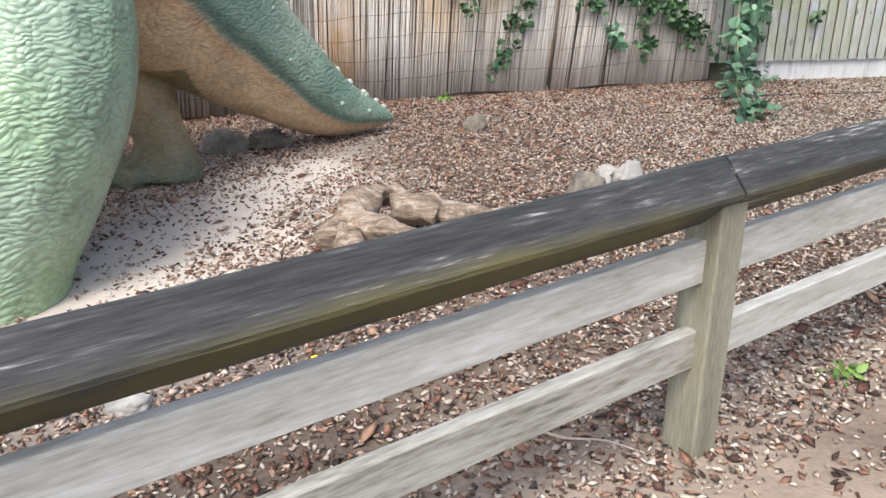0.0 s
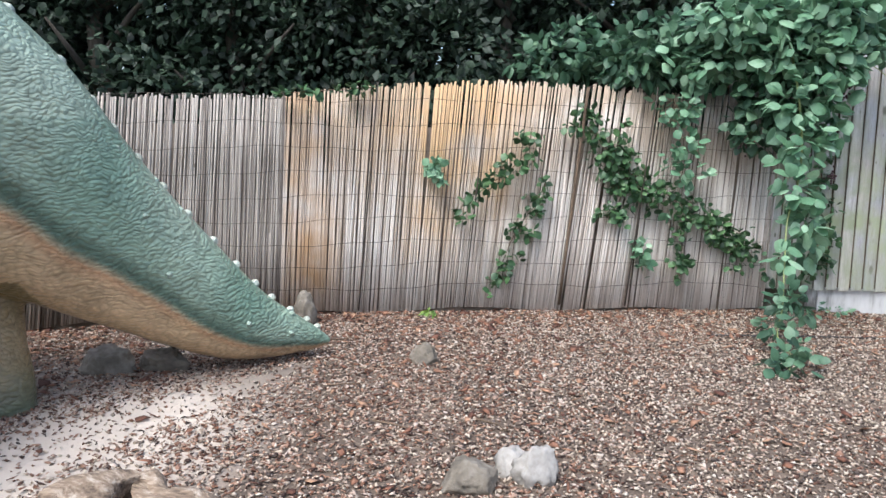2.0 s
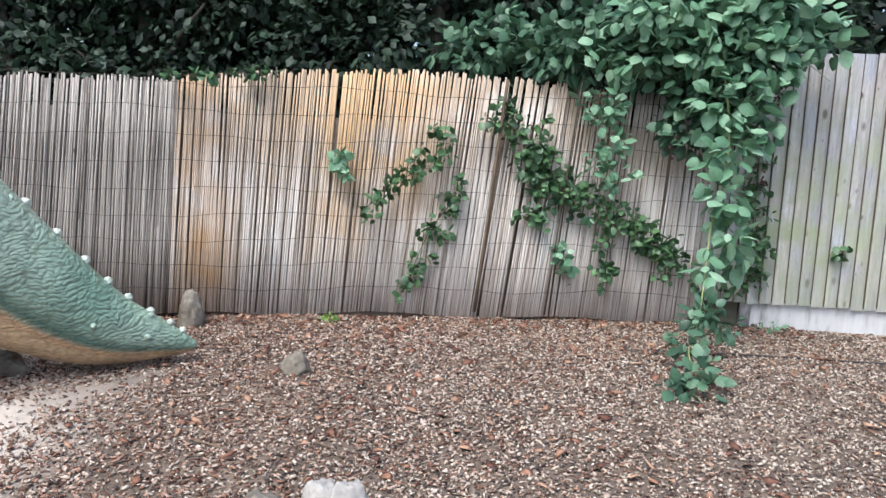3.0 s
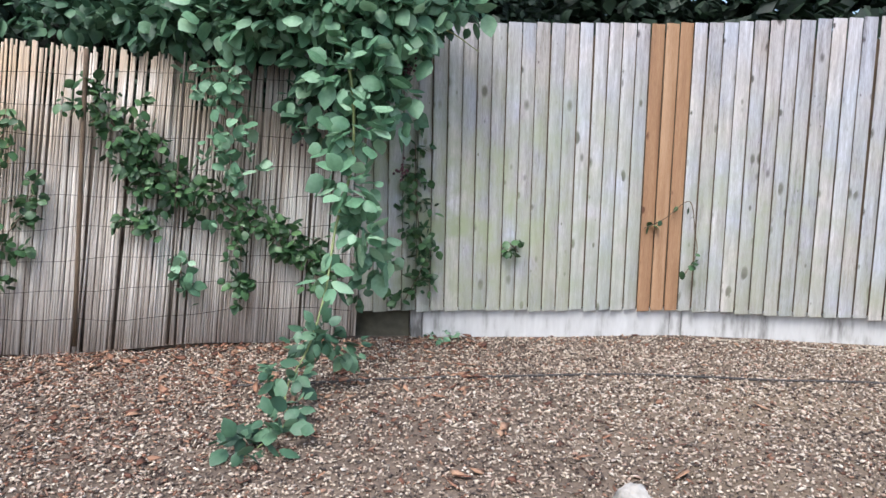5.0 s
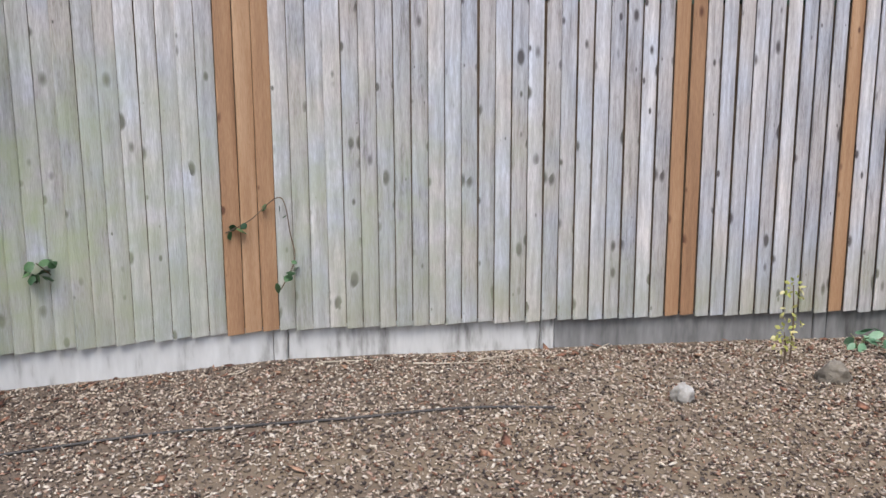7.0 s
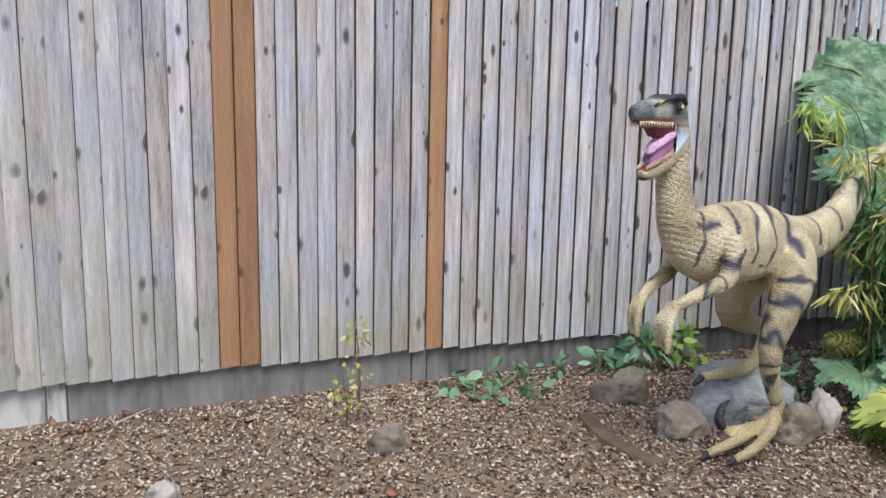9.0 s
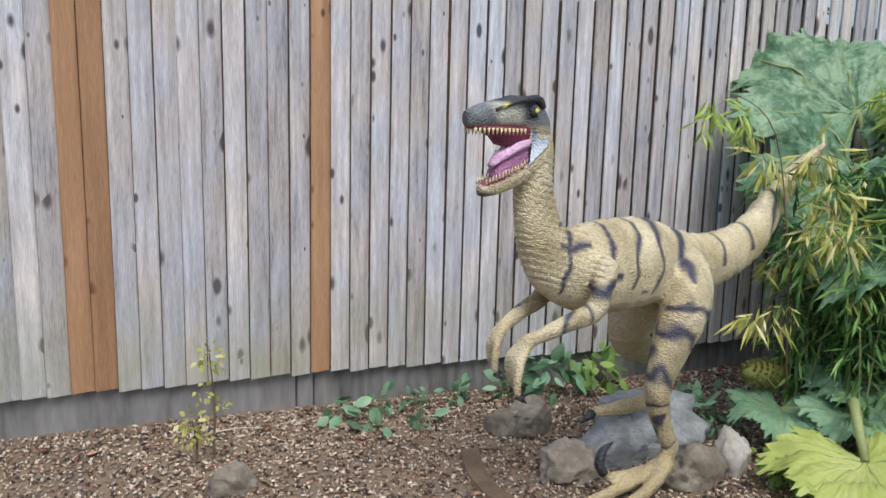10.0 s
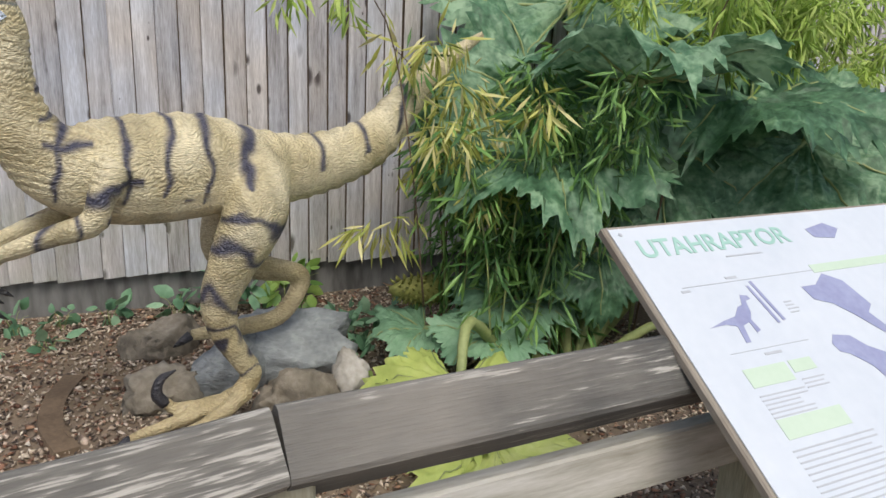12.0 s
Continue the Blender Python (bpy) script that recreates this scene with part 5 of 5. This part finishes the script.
def build_gunnera():
    plant = thing("gunnera", "giant rhubarb with huge lobed, toothed green leaves", "plant", at=(0, 0, 0))
    base = Vector((12.75, 6.75, 0.0))
    leaves = [((13.35, 7.45, 1.76), 0.86, 42, -40, GUNNERA), ((12.95, 6.55, 1.40), 0.62, 14, 140, GUNNERA), ((12.55, 6.75, 1.04), 0.58, -22, 145, GUNNERA), ((13.75, 6.45, 1.30), 0.72, -16, 150, GUNNERA),
              ((12.75, 7.0, 1.28), 0.72, -52, 140, GUNNERA), ((13.35, 6.8, 1.1), 0.72, -55, 148, GUNNERA), ((13.9, 7.1, 1.6), 0.7, 30, -35, GUNNERA), ((12.75, 6.55, 0.58), 0.34, -60, 145, GUNNERA), ((13.25, 6.45, 0.62), 0.38, -55, 150, GUNNERA),
              ((14.2, 6.35, 1.05), 0.75, -40, 150, GUNNERA), ((14.75, 6.15, 0.9), 0.75, -35, 155, GUNNERA), ((13.2, 6.1, 0.3), 0.34, -30, 190, GUNNERA), ((12.45, 6.8, 0.30), 0.34, -15, 150, BRAMBLE), ((12.2, 6.7, 0.2), 0.30, -12, 160, BRAMBLE), ((12.05, 7.0, 0.16), 0.28, -10, 120, BRAMBLE)]
    for k, (p, size, tilt, turn, mat) in enumerate(leaves):
        bm, ribs = gunnera_leaf(size, k + 1)
        m = pose(*p, 0, 0, turn) @ pose(0, 0, 0, tilt, 0, 0)
        ob = part("leaf", bm, mat, plant, smooth=True)
        ob.matrix_world = m
        part("rib", ribs, STEM, ob, smooth=True)
        bm = bmesh.new()
        q = Vector(p)
        f = base + Vector((math.cos(k * 2.1) * 0.2, math.sin(k * 2.1) * 0.2, ground_z(base.x, base.y) - 0.05))
        stem(bm, [(*f, 0.03), (*(f.lerp(q, 0.5) + Vector((0, 0, 0.12))), 0.024), (*q, 0.016)], 8)
        part("stalk", bm, STEM, plant, smooth=True)
    bm = bmesh.new()
    c = Vector((12.15, 7.15, 0.30))
    ax = Vector((-0.9, 0.05, 0.12)).normalized()
    add_tube(bm, smooth_path([(*(c - ax * 0.20), 0.03), (*(c - ax * 0.08), 0.075), (*(c + ax * 0.08), 0.065), (*(c + ax * 0.2), 0.02)], 4), 10)
    for i in range(150):
        t, a = -0.18 + 0.36 * (i / 150), i * 2.4
        r = 0.078 * math.sqrt(max(0.05, 1 - (t / 0.21) ** 2))
        o = Vector((0, math.cos(a), math.sin(a)))
        p = c + ax * t + o * r * 0.9
        add_tube(bm, [(*p, 0.009), (*(p + o * 0.022 + ax * 0.01), 0.002)], 4)
    part("flower_cone", bm, CONE, plant, "knobbly olive flower cone", smooth=True)
    # the yellowing leaf lying behind the rail
    fallen = thing("yellowing_leaf", "limp yellow-green gunnera leaf beside the rail", "leaf", at=(0, 0, 0))
    for k, (p, size, tilt, turn) in enumerate((((11.80, 6.42, 0.15), 0.44, -8, 140), ((11.72, 6.10, 0.07), 0.44, -3, 205))):
        bm, ribs = gunnera_leaf(size, 31 + k, 0.06)
        ob = part("blade", bm, PALEGUN, fallen, smooth=True)
        ob.matrix_world = pose(*p, 0, 0, turn) @ pose(0, 0, 0, tilt, 0, 0)
        part("rib", ribs, STEM, ob, smooth=True)
    bm = bmesh.new()
    stem(bm, [(12.4, 6.7, -0.05, 0.03), (12.0, 6.6, 0.34, 0.026), (11.80, 6.42, 0.155, 0.02)], 8)
    part("stalk", bm, STEM, fallen, smooth=True)


def build_bamboo():
    g = random.Random(77)
    for (name, label, cx, cy, sx, sy, n, top, mats) in (("bamboo", "leafy green bamboo clump with yellow tips beside the raptor", 12.53, 6.85, 0.34, 0.28, 32, 1.40, (BAMLEAF, YELLEAF)), ("bamboo", "tall arching bamboo behind the gunnera", 14.3, 6.9, 1.2, 0.35, 40, 2.15, (BRIGHTLEAF, BRIGHTLEAF))):
        plant = thing(name, label, "bamboo", at=(0, 0, 0))
        lower, upper = [], []
        for k in range(n):
            x, y = cx + g.uniform(-sx, sx), cy + g.uniform(-sy, sy)
            dx, dy = g.uniform(-0.40, 0.35), g.uniform(-0.45, 0.15)
            h = top * g.uniform(0.6, 1.08)
            bm = bmesh.new()
            pts = [(x, y, ground_z(x, y) - 0.03, 0.006), (x + dx * 0.25, y + dy * 0.25, h * 0.55, 0.005), (x + dx * 0.65, y + dy * 0.65, h * 0.9, 0.0035), (x + dx, y + dy, h, 0.002)]
            line = smooth_path(pts, 6)
            add_tube(bm, line, 5)
            part("cane", bm, STEM if k % 3 else TWIG, plant, smooth=True)
            for i, p in enumerate(line[2:]):
                t = i / (len(line) - 3)
                if cx > 13 and t < 0.5:
                    continue
                (upper if t > 0.8 and p[0] < cx - 0.05 * 1 else lower).append((p[0], p[1], p[2], 0.13, 0.12, 0.10))
        leaf_cloud("leaves", lower, 5200 if cx < 13 else 5600, 0.062, mats[0], plant, seed=500, long=2.0, wide=0.13, droop=0.8, shell=0.1)
        leaf_cloud("tip_leaves", upper, 320 if cx < 13 else 1500, 0.062, mats[1], plant, "yellow-green tips", seed=501, long=2.0, wide=0.14, droop=1.0, shell=0.1)
        if cx < 13:
            bm = bmesh.new()
            stem(bm, [(12.0, 6.95, 0.3, 0.005), (11.9, 6.95, 1.0, 0.004), (11.78, 7.0, 1.6, 0.003), (11.55, 7.06, 1.78, 0.002), (11.4, 7.08, 1.72, 0.001)], 5)
            part("arching_cane", bm, TWIG, plant, smooth=True)
            leaf_cloud("arching_leaves", [(11.42, 7.08, 1.74, 0.06, 0.05, 0.05), (11.36, 7.08, 1.66, 0.06, 0.05, 0.05), (11.62, 7.08, 1.70, 0.07, 0.05, 0.06), (11.66, 7.08, 1.62, 0.05, 0.05, 0.04)], 64, 0.06, BRIGHTLEAF, plant, seed=502, long=1.8, wide=0.15, droop=0.9, shell=0.1)
            leaf_cloud("yellow_leaves", [(12.0, 6.9, 1.5, 0.2, 0.1, 0.08), (12.1, 6.85, 1.32, 0.2, 0.12, 0.14), (11.8, 6.95, 0.72, 0.22, 0.1, 0.1), (12.15, 6.8, 1.1, 0.2, 0.1, 0.2)], 260, 0.062, YELLEAF, plant, seed=503, long=2.0, wide=0.13, droop=1.2, shell=0.1)


def build_small_plants():
    for k, (x, y, n, r, h, mat, size, label) in enumerate(((10.22, 8.62, 12, 0.09, 0.10, BRAMBLE, 0.07, "low broad-leaved weed at the fence foot"), (10.5, 8.6, 12, 0.08, 0.11, BRAMBLE, 0.07, "low broad-leaved weed at the fence foot"), (10.72, 8.52, 12, 0.08, 0.10, BRAMBLE, 0.07, "low broad-leaved weed at the fence foot"), (10.95, 8.47, 12, 0.08, 0.11, BRAMBLE, 0.07, "low broad-leaved weed at the fence foot"), (11.3, 8.38, 18, 0.10, 0.13, BRAMBLE, 0.07, "low broad-leaved weed at the fence foot"), (11.6, 8.3, 40, 0.18, 0.20, BRAMBLE, 0.08, "leafy weed at the fence foot"), (11.9, 8.2, 40, 0.2, 0.22, LIGHTLEAF, 0.07, "leafy weed at the fence foot"), (10.35, 8.35, 12, 0.08, 0.05, BRAMBLE, 0.06, "small creeping weed on bark chips"), (10.6, 8.28, 12, 0.08, 0.05, BRAMBLE, 0.06, "small creeping weed on bark chips"), (1.48, 2.41, 22, 0.06, 0.04, LIGHTLEAF, 0.034, "small green weed in bare soil"), (11.75, 6.7, 90, 0.18, 0.12, LIGHTLEAF, 0.05, "bright grassy weed beside the rock"), (12.0, 7.5, 90, 0.25, 0.15, BRAMBLE, 0.06, "low green weeds below the bamboo"), (4.05, 9.55, 30, 0.15, 0.06, BRAMBLE, 0.04, "small weed at the fence foot"), (0.05, 8.5, 20, 0.08, 0.06, LIGHTLEAF, 0.04, "small weed below the reed screen"))):
        w = thing("weed", label, "weed", at=(0, 0, 0))
        z = ground_z(x, y)
        bm = bmesh.new()
        for j in range(4):
            a = j * 1.6 + k
            stem(bm, [(x, y, z - 0.02, 0.003), (x + math.cos(a) * r * 0.5, y + math.sin(a) * r * 0.5, z + h * 0.8, 0.002), (x + math.cos(a) * r, y + math.sin(a) * r, z + h, 0.001)], 4, 3)
        part("stem", bm, STEM, w)
        leaf_cloud("leaves", [(x, y, z + h * 0.7, r, r, h * 0.6)], n, size, mat, w, seed=600 + k, oval=True, long=1.4, wide=0.42, shell=0.3)
    # seedling with sparse pale leaves
    for x, y, h in ((9.47, 8.50, 0.55), (9.36, 8.44, 0.24)):
        s = thing("seedling", "spindly seedling with sparse variegated leaves", "plant", at=(0, 0, 0))
        z = ground_z(x, y)
        bm = bmesh.new()
        stem(bm, [(x, y, z - 0.02, 0.007), (x + 0.01, y, z + h * 0.5, 0.006), (x - 0.01, y, z + h, 0.003)], 6)
        part("stem", bm, TWIG, s)
        leaf_cloud("leaves", [(x, y, z + h * 0.95, 0.07, 0.05, 0.08), (x - 0.05, y, z + h * 0.65, 0.05, 0.05, 0.05), (x + 0.05, y, z + h * 0.45, 0.04, 0.05, 0.05)], 46, 0.028, YELLEAF, s, seed=650, oval=True, long=1.3, wide=0.4, shell=0.3)


# ---- information sign ----
def flat_text(text, size, mat, parent, at, name="lettering"):
    cu = bpy.data.curves.new(name, "FONT")
    cu.body, cu.size, cu.extrude, cu.offset = text, size, 0.0006, 0.0012
    ob = new(name, cu)
    dg = bpy.context.evaluated_depsgraph_get()
    me = bpy.data.meshes.new_from_object(ob.evaluated_get(dg))
    bpy.data.objects.remove(ob)
    me.materials.clear()
    me.materials.append(mat)
    o = new(name, me)
    o.parent = parent
    o.location = at
    return o


def build_sign():
    s = tagged(new("information_sign"), "slanted white dinosaur information board on wooden legs", "sign")
    origin = Vector((11.33, 5.36, 1.135))
    ex = Vector((0.975, -0.20, 0.0)).normalized()
    ey = -Vector((-0.17, -0.53, -0.36)).normalized()
    ey = (ey - ex * ey.dot(ex)).normalized()
    ez = ex.cross(ey)
    s.matrix_world = Matrix.Translation(origin) @ Matrix((ex, ey, ez)).transposed().to_4x4()
    W, H = 1.15, 0.80

    def slab(name, x0, y0, x1, y1, mat, z=0.0, t=0.0012, label=""):
        bm = bmesh.new()
        add_box(bm, (x0, y0, z), (x1, y1, z + t))
        return part(name, bm, mat, s, label)

    bm = bmesh.new()
    add_box(bm, (-0.012, -H - 0.012, -0.028), (W + 0.012, 0.012, -0.004), bevel=0.004)
    part("backing", bm, SIGNWOOD, s)
    bm = bmesh.new()
    add_box(bm, (0, -H, -0.0035), (W, 0, 0.0), bevel=0.001)
    part("panel", bm, SIGNWHITE, s, "faded white printed panel")
    flat_text("UTAHRAPTOR", 0.075, SIGNTEAL, s, (0.05, -0.095, 0.001))
    for x, y in ((0.025, -0.02), (W - 0.025, -0.02), (0.025, -H + 0.02)):
        bm = bmesh.new()
        bmesh.ops.create_uvsphere(bm, u_segments=8, v_segments=6, radius=0.006, matrix=Matrix.Translation((x, y, 0.001)) @ Matrix.Diagonal((1, 1, 0.4, 1)))
        part("screw", bm, SIGNGREY, s)
    slab("rule", 0.10, -0.192, W - 0.06, -0.1905, SIGNGREY)
    slab("rule", 0.11, -0.375, 0.35, -0.374, SIGNGREY)
    slab("text_line", 0.29, -0.12, 0.41, -0.116, SIGNGREY)
    slab("caption", 0.09, -0.205, 0.115, -0.199, SIGNGREY)
    slab("caption", 0.24, -0.183, 0.275, -0.177, SIGNGREY)
    slab("caption", 0.20, -0.392, 0.25, -0.386, SIGNGREY)
    for x0, y0, x1, y1 in ((0.11, -0.46, 0.235, -0.415), (0.245, -0.445, 0.315, -0.415), (0.11, -0.58, 0.30, -0.535), (0.53, -0.20, W - 0.06, -0.175)):
        slab("green_bar", x0, y0, x1, y1, SIGNGREEN)
    g = random.Random(2)
    for i in range(6):
        slab("text_line", 0.11, -0.482 - i * 0.010, 0.11 + g.uniform(0.10, 0.135), -0.479 - i * 0.010, SIGNGREY)
    for i in range(3):
        slab("text_line", 0.25, -0.465 - i * 0.010, 0.25 + g.uniform(0.05, 0.08), -0.462 - i * 0.010, SIGNGREY)
    for i in range(14):
        slab("text_line", 0.10, -0.605 - i * 0.0125, 0.10 + g.uniform(0.20, 0.27), -0.6015 - i * 0.0125, SIGNGREY)
    for i in range(4):
        slab("text_line", 0.36, -0.27 - i * 0.010, 0.36 + g.uniform(0.02, 0.035), -0.267 - i * 0.010, SIGNGREY)

    def shape(name, pts, z=0.0008, dx=0.0, dy=0.0):
        bm = bmesh.new()
        pts = [(x + dx, y + dy) for x, y in pts]
        f = bm.faces.new([bm.verts.new((x, y, z)) for x, y in pts])
        r = bmesh.ops.extrude_face_region(bm, geom=[f])
        for v in r["geom"]:
            if isinstance(v, bmesh.types.BMVert):
                v.co.z += 0.0008
        part(name, bm, SIGNINK, s)

    shape("dinosaur_silhouette", [(0.10, -0.305), (0.15, -0.292), (0.19, -0.285), (0.215, -0.262), (0.232, -0.258), (0.245, -0.232), (0.265, -0.236), (0.268, -0.246), (0.25, -0.25), (0.243, -0.28), (0.228, -0.30), (0.235, -0.33), (0.22, -0.335), (0.218, -0.306), (0.195, -0.312), (0.185, -0.355), (0.17, -0.355), (0.178, -0.312), (0.15, -0.302)])
    shape("upright_bar", [(0.283, -0.21), (0.291, -0.21), (0.307, -0.32), (0.298, -0.32)])
    shape("upright_bar", [(0.300, -0.198), (0.309, -0.198), (0.328, -0.315), (0.318, -0.315)])
    shape("map_shape", [(0.42, -0.20), (0.47, -0.20), (0.52, -0.17), (0.57, -0.2), (0.60, -0.28), (0.57, -0.30), (0.60, -0.36), (0.57, -0.36), (0.52, -0.30), (0.48, -0.26), (0.43, -0.24)], dx=0.03, dy=-0.035)
    shape("head_picture", [(0.40, -0.345), (0.42, -0.325), (0.47, -0.335), (0.50, -0.37), (0.55, -0.40), (0.62, -0.42), (0.72, -0.46), (0.74, -0.70), (0.50, -0.70), (0.47, -0.58), (0.49, -0.48), (0.47, -0.42), (0.43, -0.38), (0.405, -0.37)], dx=0.01, dy=-0.05)
    shape("skull_picture", [(0.62, -0.06), (0.70, -0.045), (0.74, -0.07), (0.70, -0.10), (0.63, -0.09)])
    for x in (0.32, W - 0.15):
        bm = bmesh.new()
        p = s.matrix_world @ Vector((x, -0.30, -0.03))
        zt = (s.matrix_world @ Vector((x, -0.30, -0.03))).z
        add_box(bm, (-0.045, -0.045, -0.25), (0.045, 0.045, zt - 0.005), bevel=0.005)
        for v in bm.verts:
            if v.co.z > 0.5:
                v.co.z += 0.62 * v.co.y
        ob = part("leg", bm, POSTWOOD, s)
        ob.matrix_world = pose(p.x, p.y, 0, 0, 0, math.degrees(math.atan2(ex.y, ex.x)))


build_board_fence()
build_reed_screen()
build_big_dinosaur()
build_raptor()
build_rocks()
build_woods()
build_climbers()
build_gunnera()
build_bamboo()
build_sign()
build_small_plants()


# ---- loose litter over the ground ----
def scatter(name, n, size, thick, mat, keep, label, category, seed, lift=0.0, spread=(-4.0, 13.5, 0.9, 9.8)):
    g = np.random.RandomState(seed)
    x0, x1, y0, y1 = spread
    X, Y = g.uniform(x0, x1, n), g.uniform(y0, y1, n)
    ok = np.array([g_ < keep(x, y) for x, y, g_ in zip(X, Y, g.rand(n))])
    X, Y = X[ok], Y[ok]
    n = len(X)
    Z = np.array([ground_z(x, y) for x, y in zip(X, Y)])
    a = g.uniform(0, math.tau, n)
    L = size * (0.5 + 1.0 * g.rand(n) ** 1.5)
    Wd = L * g.uniform(0.3, 0.75, n)
    T = thick * g.uniform(0.5, 1.3, n)
    base = np.array([(1, 0.15, 0), (0.2, 1, 0.1), (-1, 0.2, 0), (-0.15, -1, -0.1), (0.1, 0.1, 1), (-0.1, 0, -1)])
    jit = base[None] * (1 + 0.35 * g.normal(size=(n, 6, 3)))
    lx, ly, lz = jit[..., 0] * L[:, None], jit[..., 1] * Wd[:, None], jit[..., 2] * T[:, None]
    tx, ty = g.normal(0, 0.25, n)[:, None], g.normal(0, 0.25, n)[:, None]
    lz = lz + lx * tx + ly * ty
    c, s = np.cos(a)[:, None], np.sin(a)[:, None]
    V = np.stack([X[:, None] + lx * c - ly * s, Y[:, None] + lx * s + ly * c, Z[:, None] + T[:, None] * 0.7 + lz + lift + g.rand(n)[:, None] * 0.008], -1).reshape(-1, 3)
    tri = np.array([(0, 1, 4), (1, 2, 4), (2, 3, 4), (3, 0, 4), (1, 0, 5), (2, 1, 5), (3, 2, 5), (0, 3, 5)])
    F = (np.arange(n)[:, None, None] * 6 + tri[None]).reshape(-1, 3)
    me = bpy.data.meshes.new(name)
    me.vertices.add(len(V))
    me.vertices.foreach_set("co", V.ravel())
    me.loops.add(F.size)
    me.loops.foreach_set("vertex_index", F.ravel().astype(np.int32))
    me.polygons.add(len(F))
    me.polygons.foreach_set("loop_start", np.arange(0, F.size, 3, dtype=np.int32))
    me.update(calc_edges=True)
    me.materials.append(mat)
    tagged(new(name, me), label, category, kind="stuff")


def line_y(line, x):
    for (xa, ya), (xb, yb) in zip(line, line[1:]):
        if xa <= x <= xb:
            return ya + (yb - ya) * (x - xa) / (xb - xa)
    return line[-1][1] if x > line[-1][0] else line[0][1]


def inside(x, y):
    """Between the rail fence and the fences behind."""
    back = line_y(REEDLINE, x) if x < 3.0 else line_y(FENCE, x)
    return line_y(RAILLINE, x) - 0.25 < y < back - 0.03


def sandy(x, y):
    """The pale strip under the big statue, 0 to 1."""
    cx = -0.45 - (6.6 - y) * 0.42
    half = 0.08 + 0.20 * (6.6 - y)
    return max(0.0, min(1.0, 1.5 - abs(x - cx + 0.1) / max(half, 0.05) * 1.2)) if 2.6 < y < 6.7 else 0.0


def near_fence_back(x, y):
    back = line_y(REEDLINE, x) if x < 3.0 else line_y(FENCE, x)
    return back - y


def keep_bark(x, y):
    if not inside(x, y):
        return 0.25 if line_y(RAILLINE, x) - 0.6 < y <= line_y(RAILLINE, x) - 0.25 else 0.0
    k = 0.95 if x < 0.6 else max(0.25, 0.95 - (x - 0.6) * 0.25)
    if x > 7.6:
        k = min(0.42, 0.2 + (x - 7.6) * 0.1)
    return k * (1 - 0.82 * sandy(x, y))


def keep_gravel(x, y):
    if not inside(x, y):
        return 0.04 if y > line_y(RAILLINE, x) - 1.0 and y < line_y(RAILLINE, x) else 0.0
    k = 0.42 if x < 0 else min(0.95, 0.42 + x * 0.3)
    return k * (1 - 0.75 * sandy(x, y))


def keep_leaf(x, y):
    d = near_fence_back(x, y)
    if not inside(x, y):
        return 0.0
    k = (0.9 if d < 0.45 else 0.40 if d < 1.3 else 0.22 if d < 2.2 else 0.10) if x < 4.4 else (0.12 if d < 0.4 else 0.008)
    return k * (1 - 0.8 * sandy(x, y))


scatter("bark_chips", 210000, 0.0175, 0.006, CHIPS, keep_bark, "mixed brown bark chips covering the enclosure", "bark chips", 31)
scatter("gravel", 250000, 0.0135, 0.0075, GRAVEL, keep_gravel, "mixed buff and grey gravel", "gravel", 32)
scatter("dry_leaves", 46000, 0.036, 0.004, DRYLEAF, keep_leaf, "fallen reddish-brown leaves along the fence", "fallen leaves", 33, 0.014)
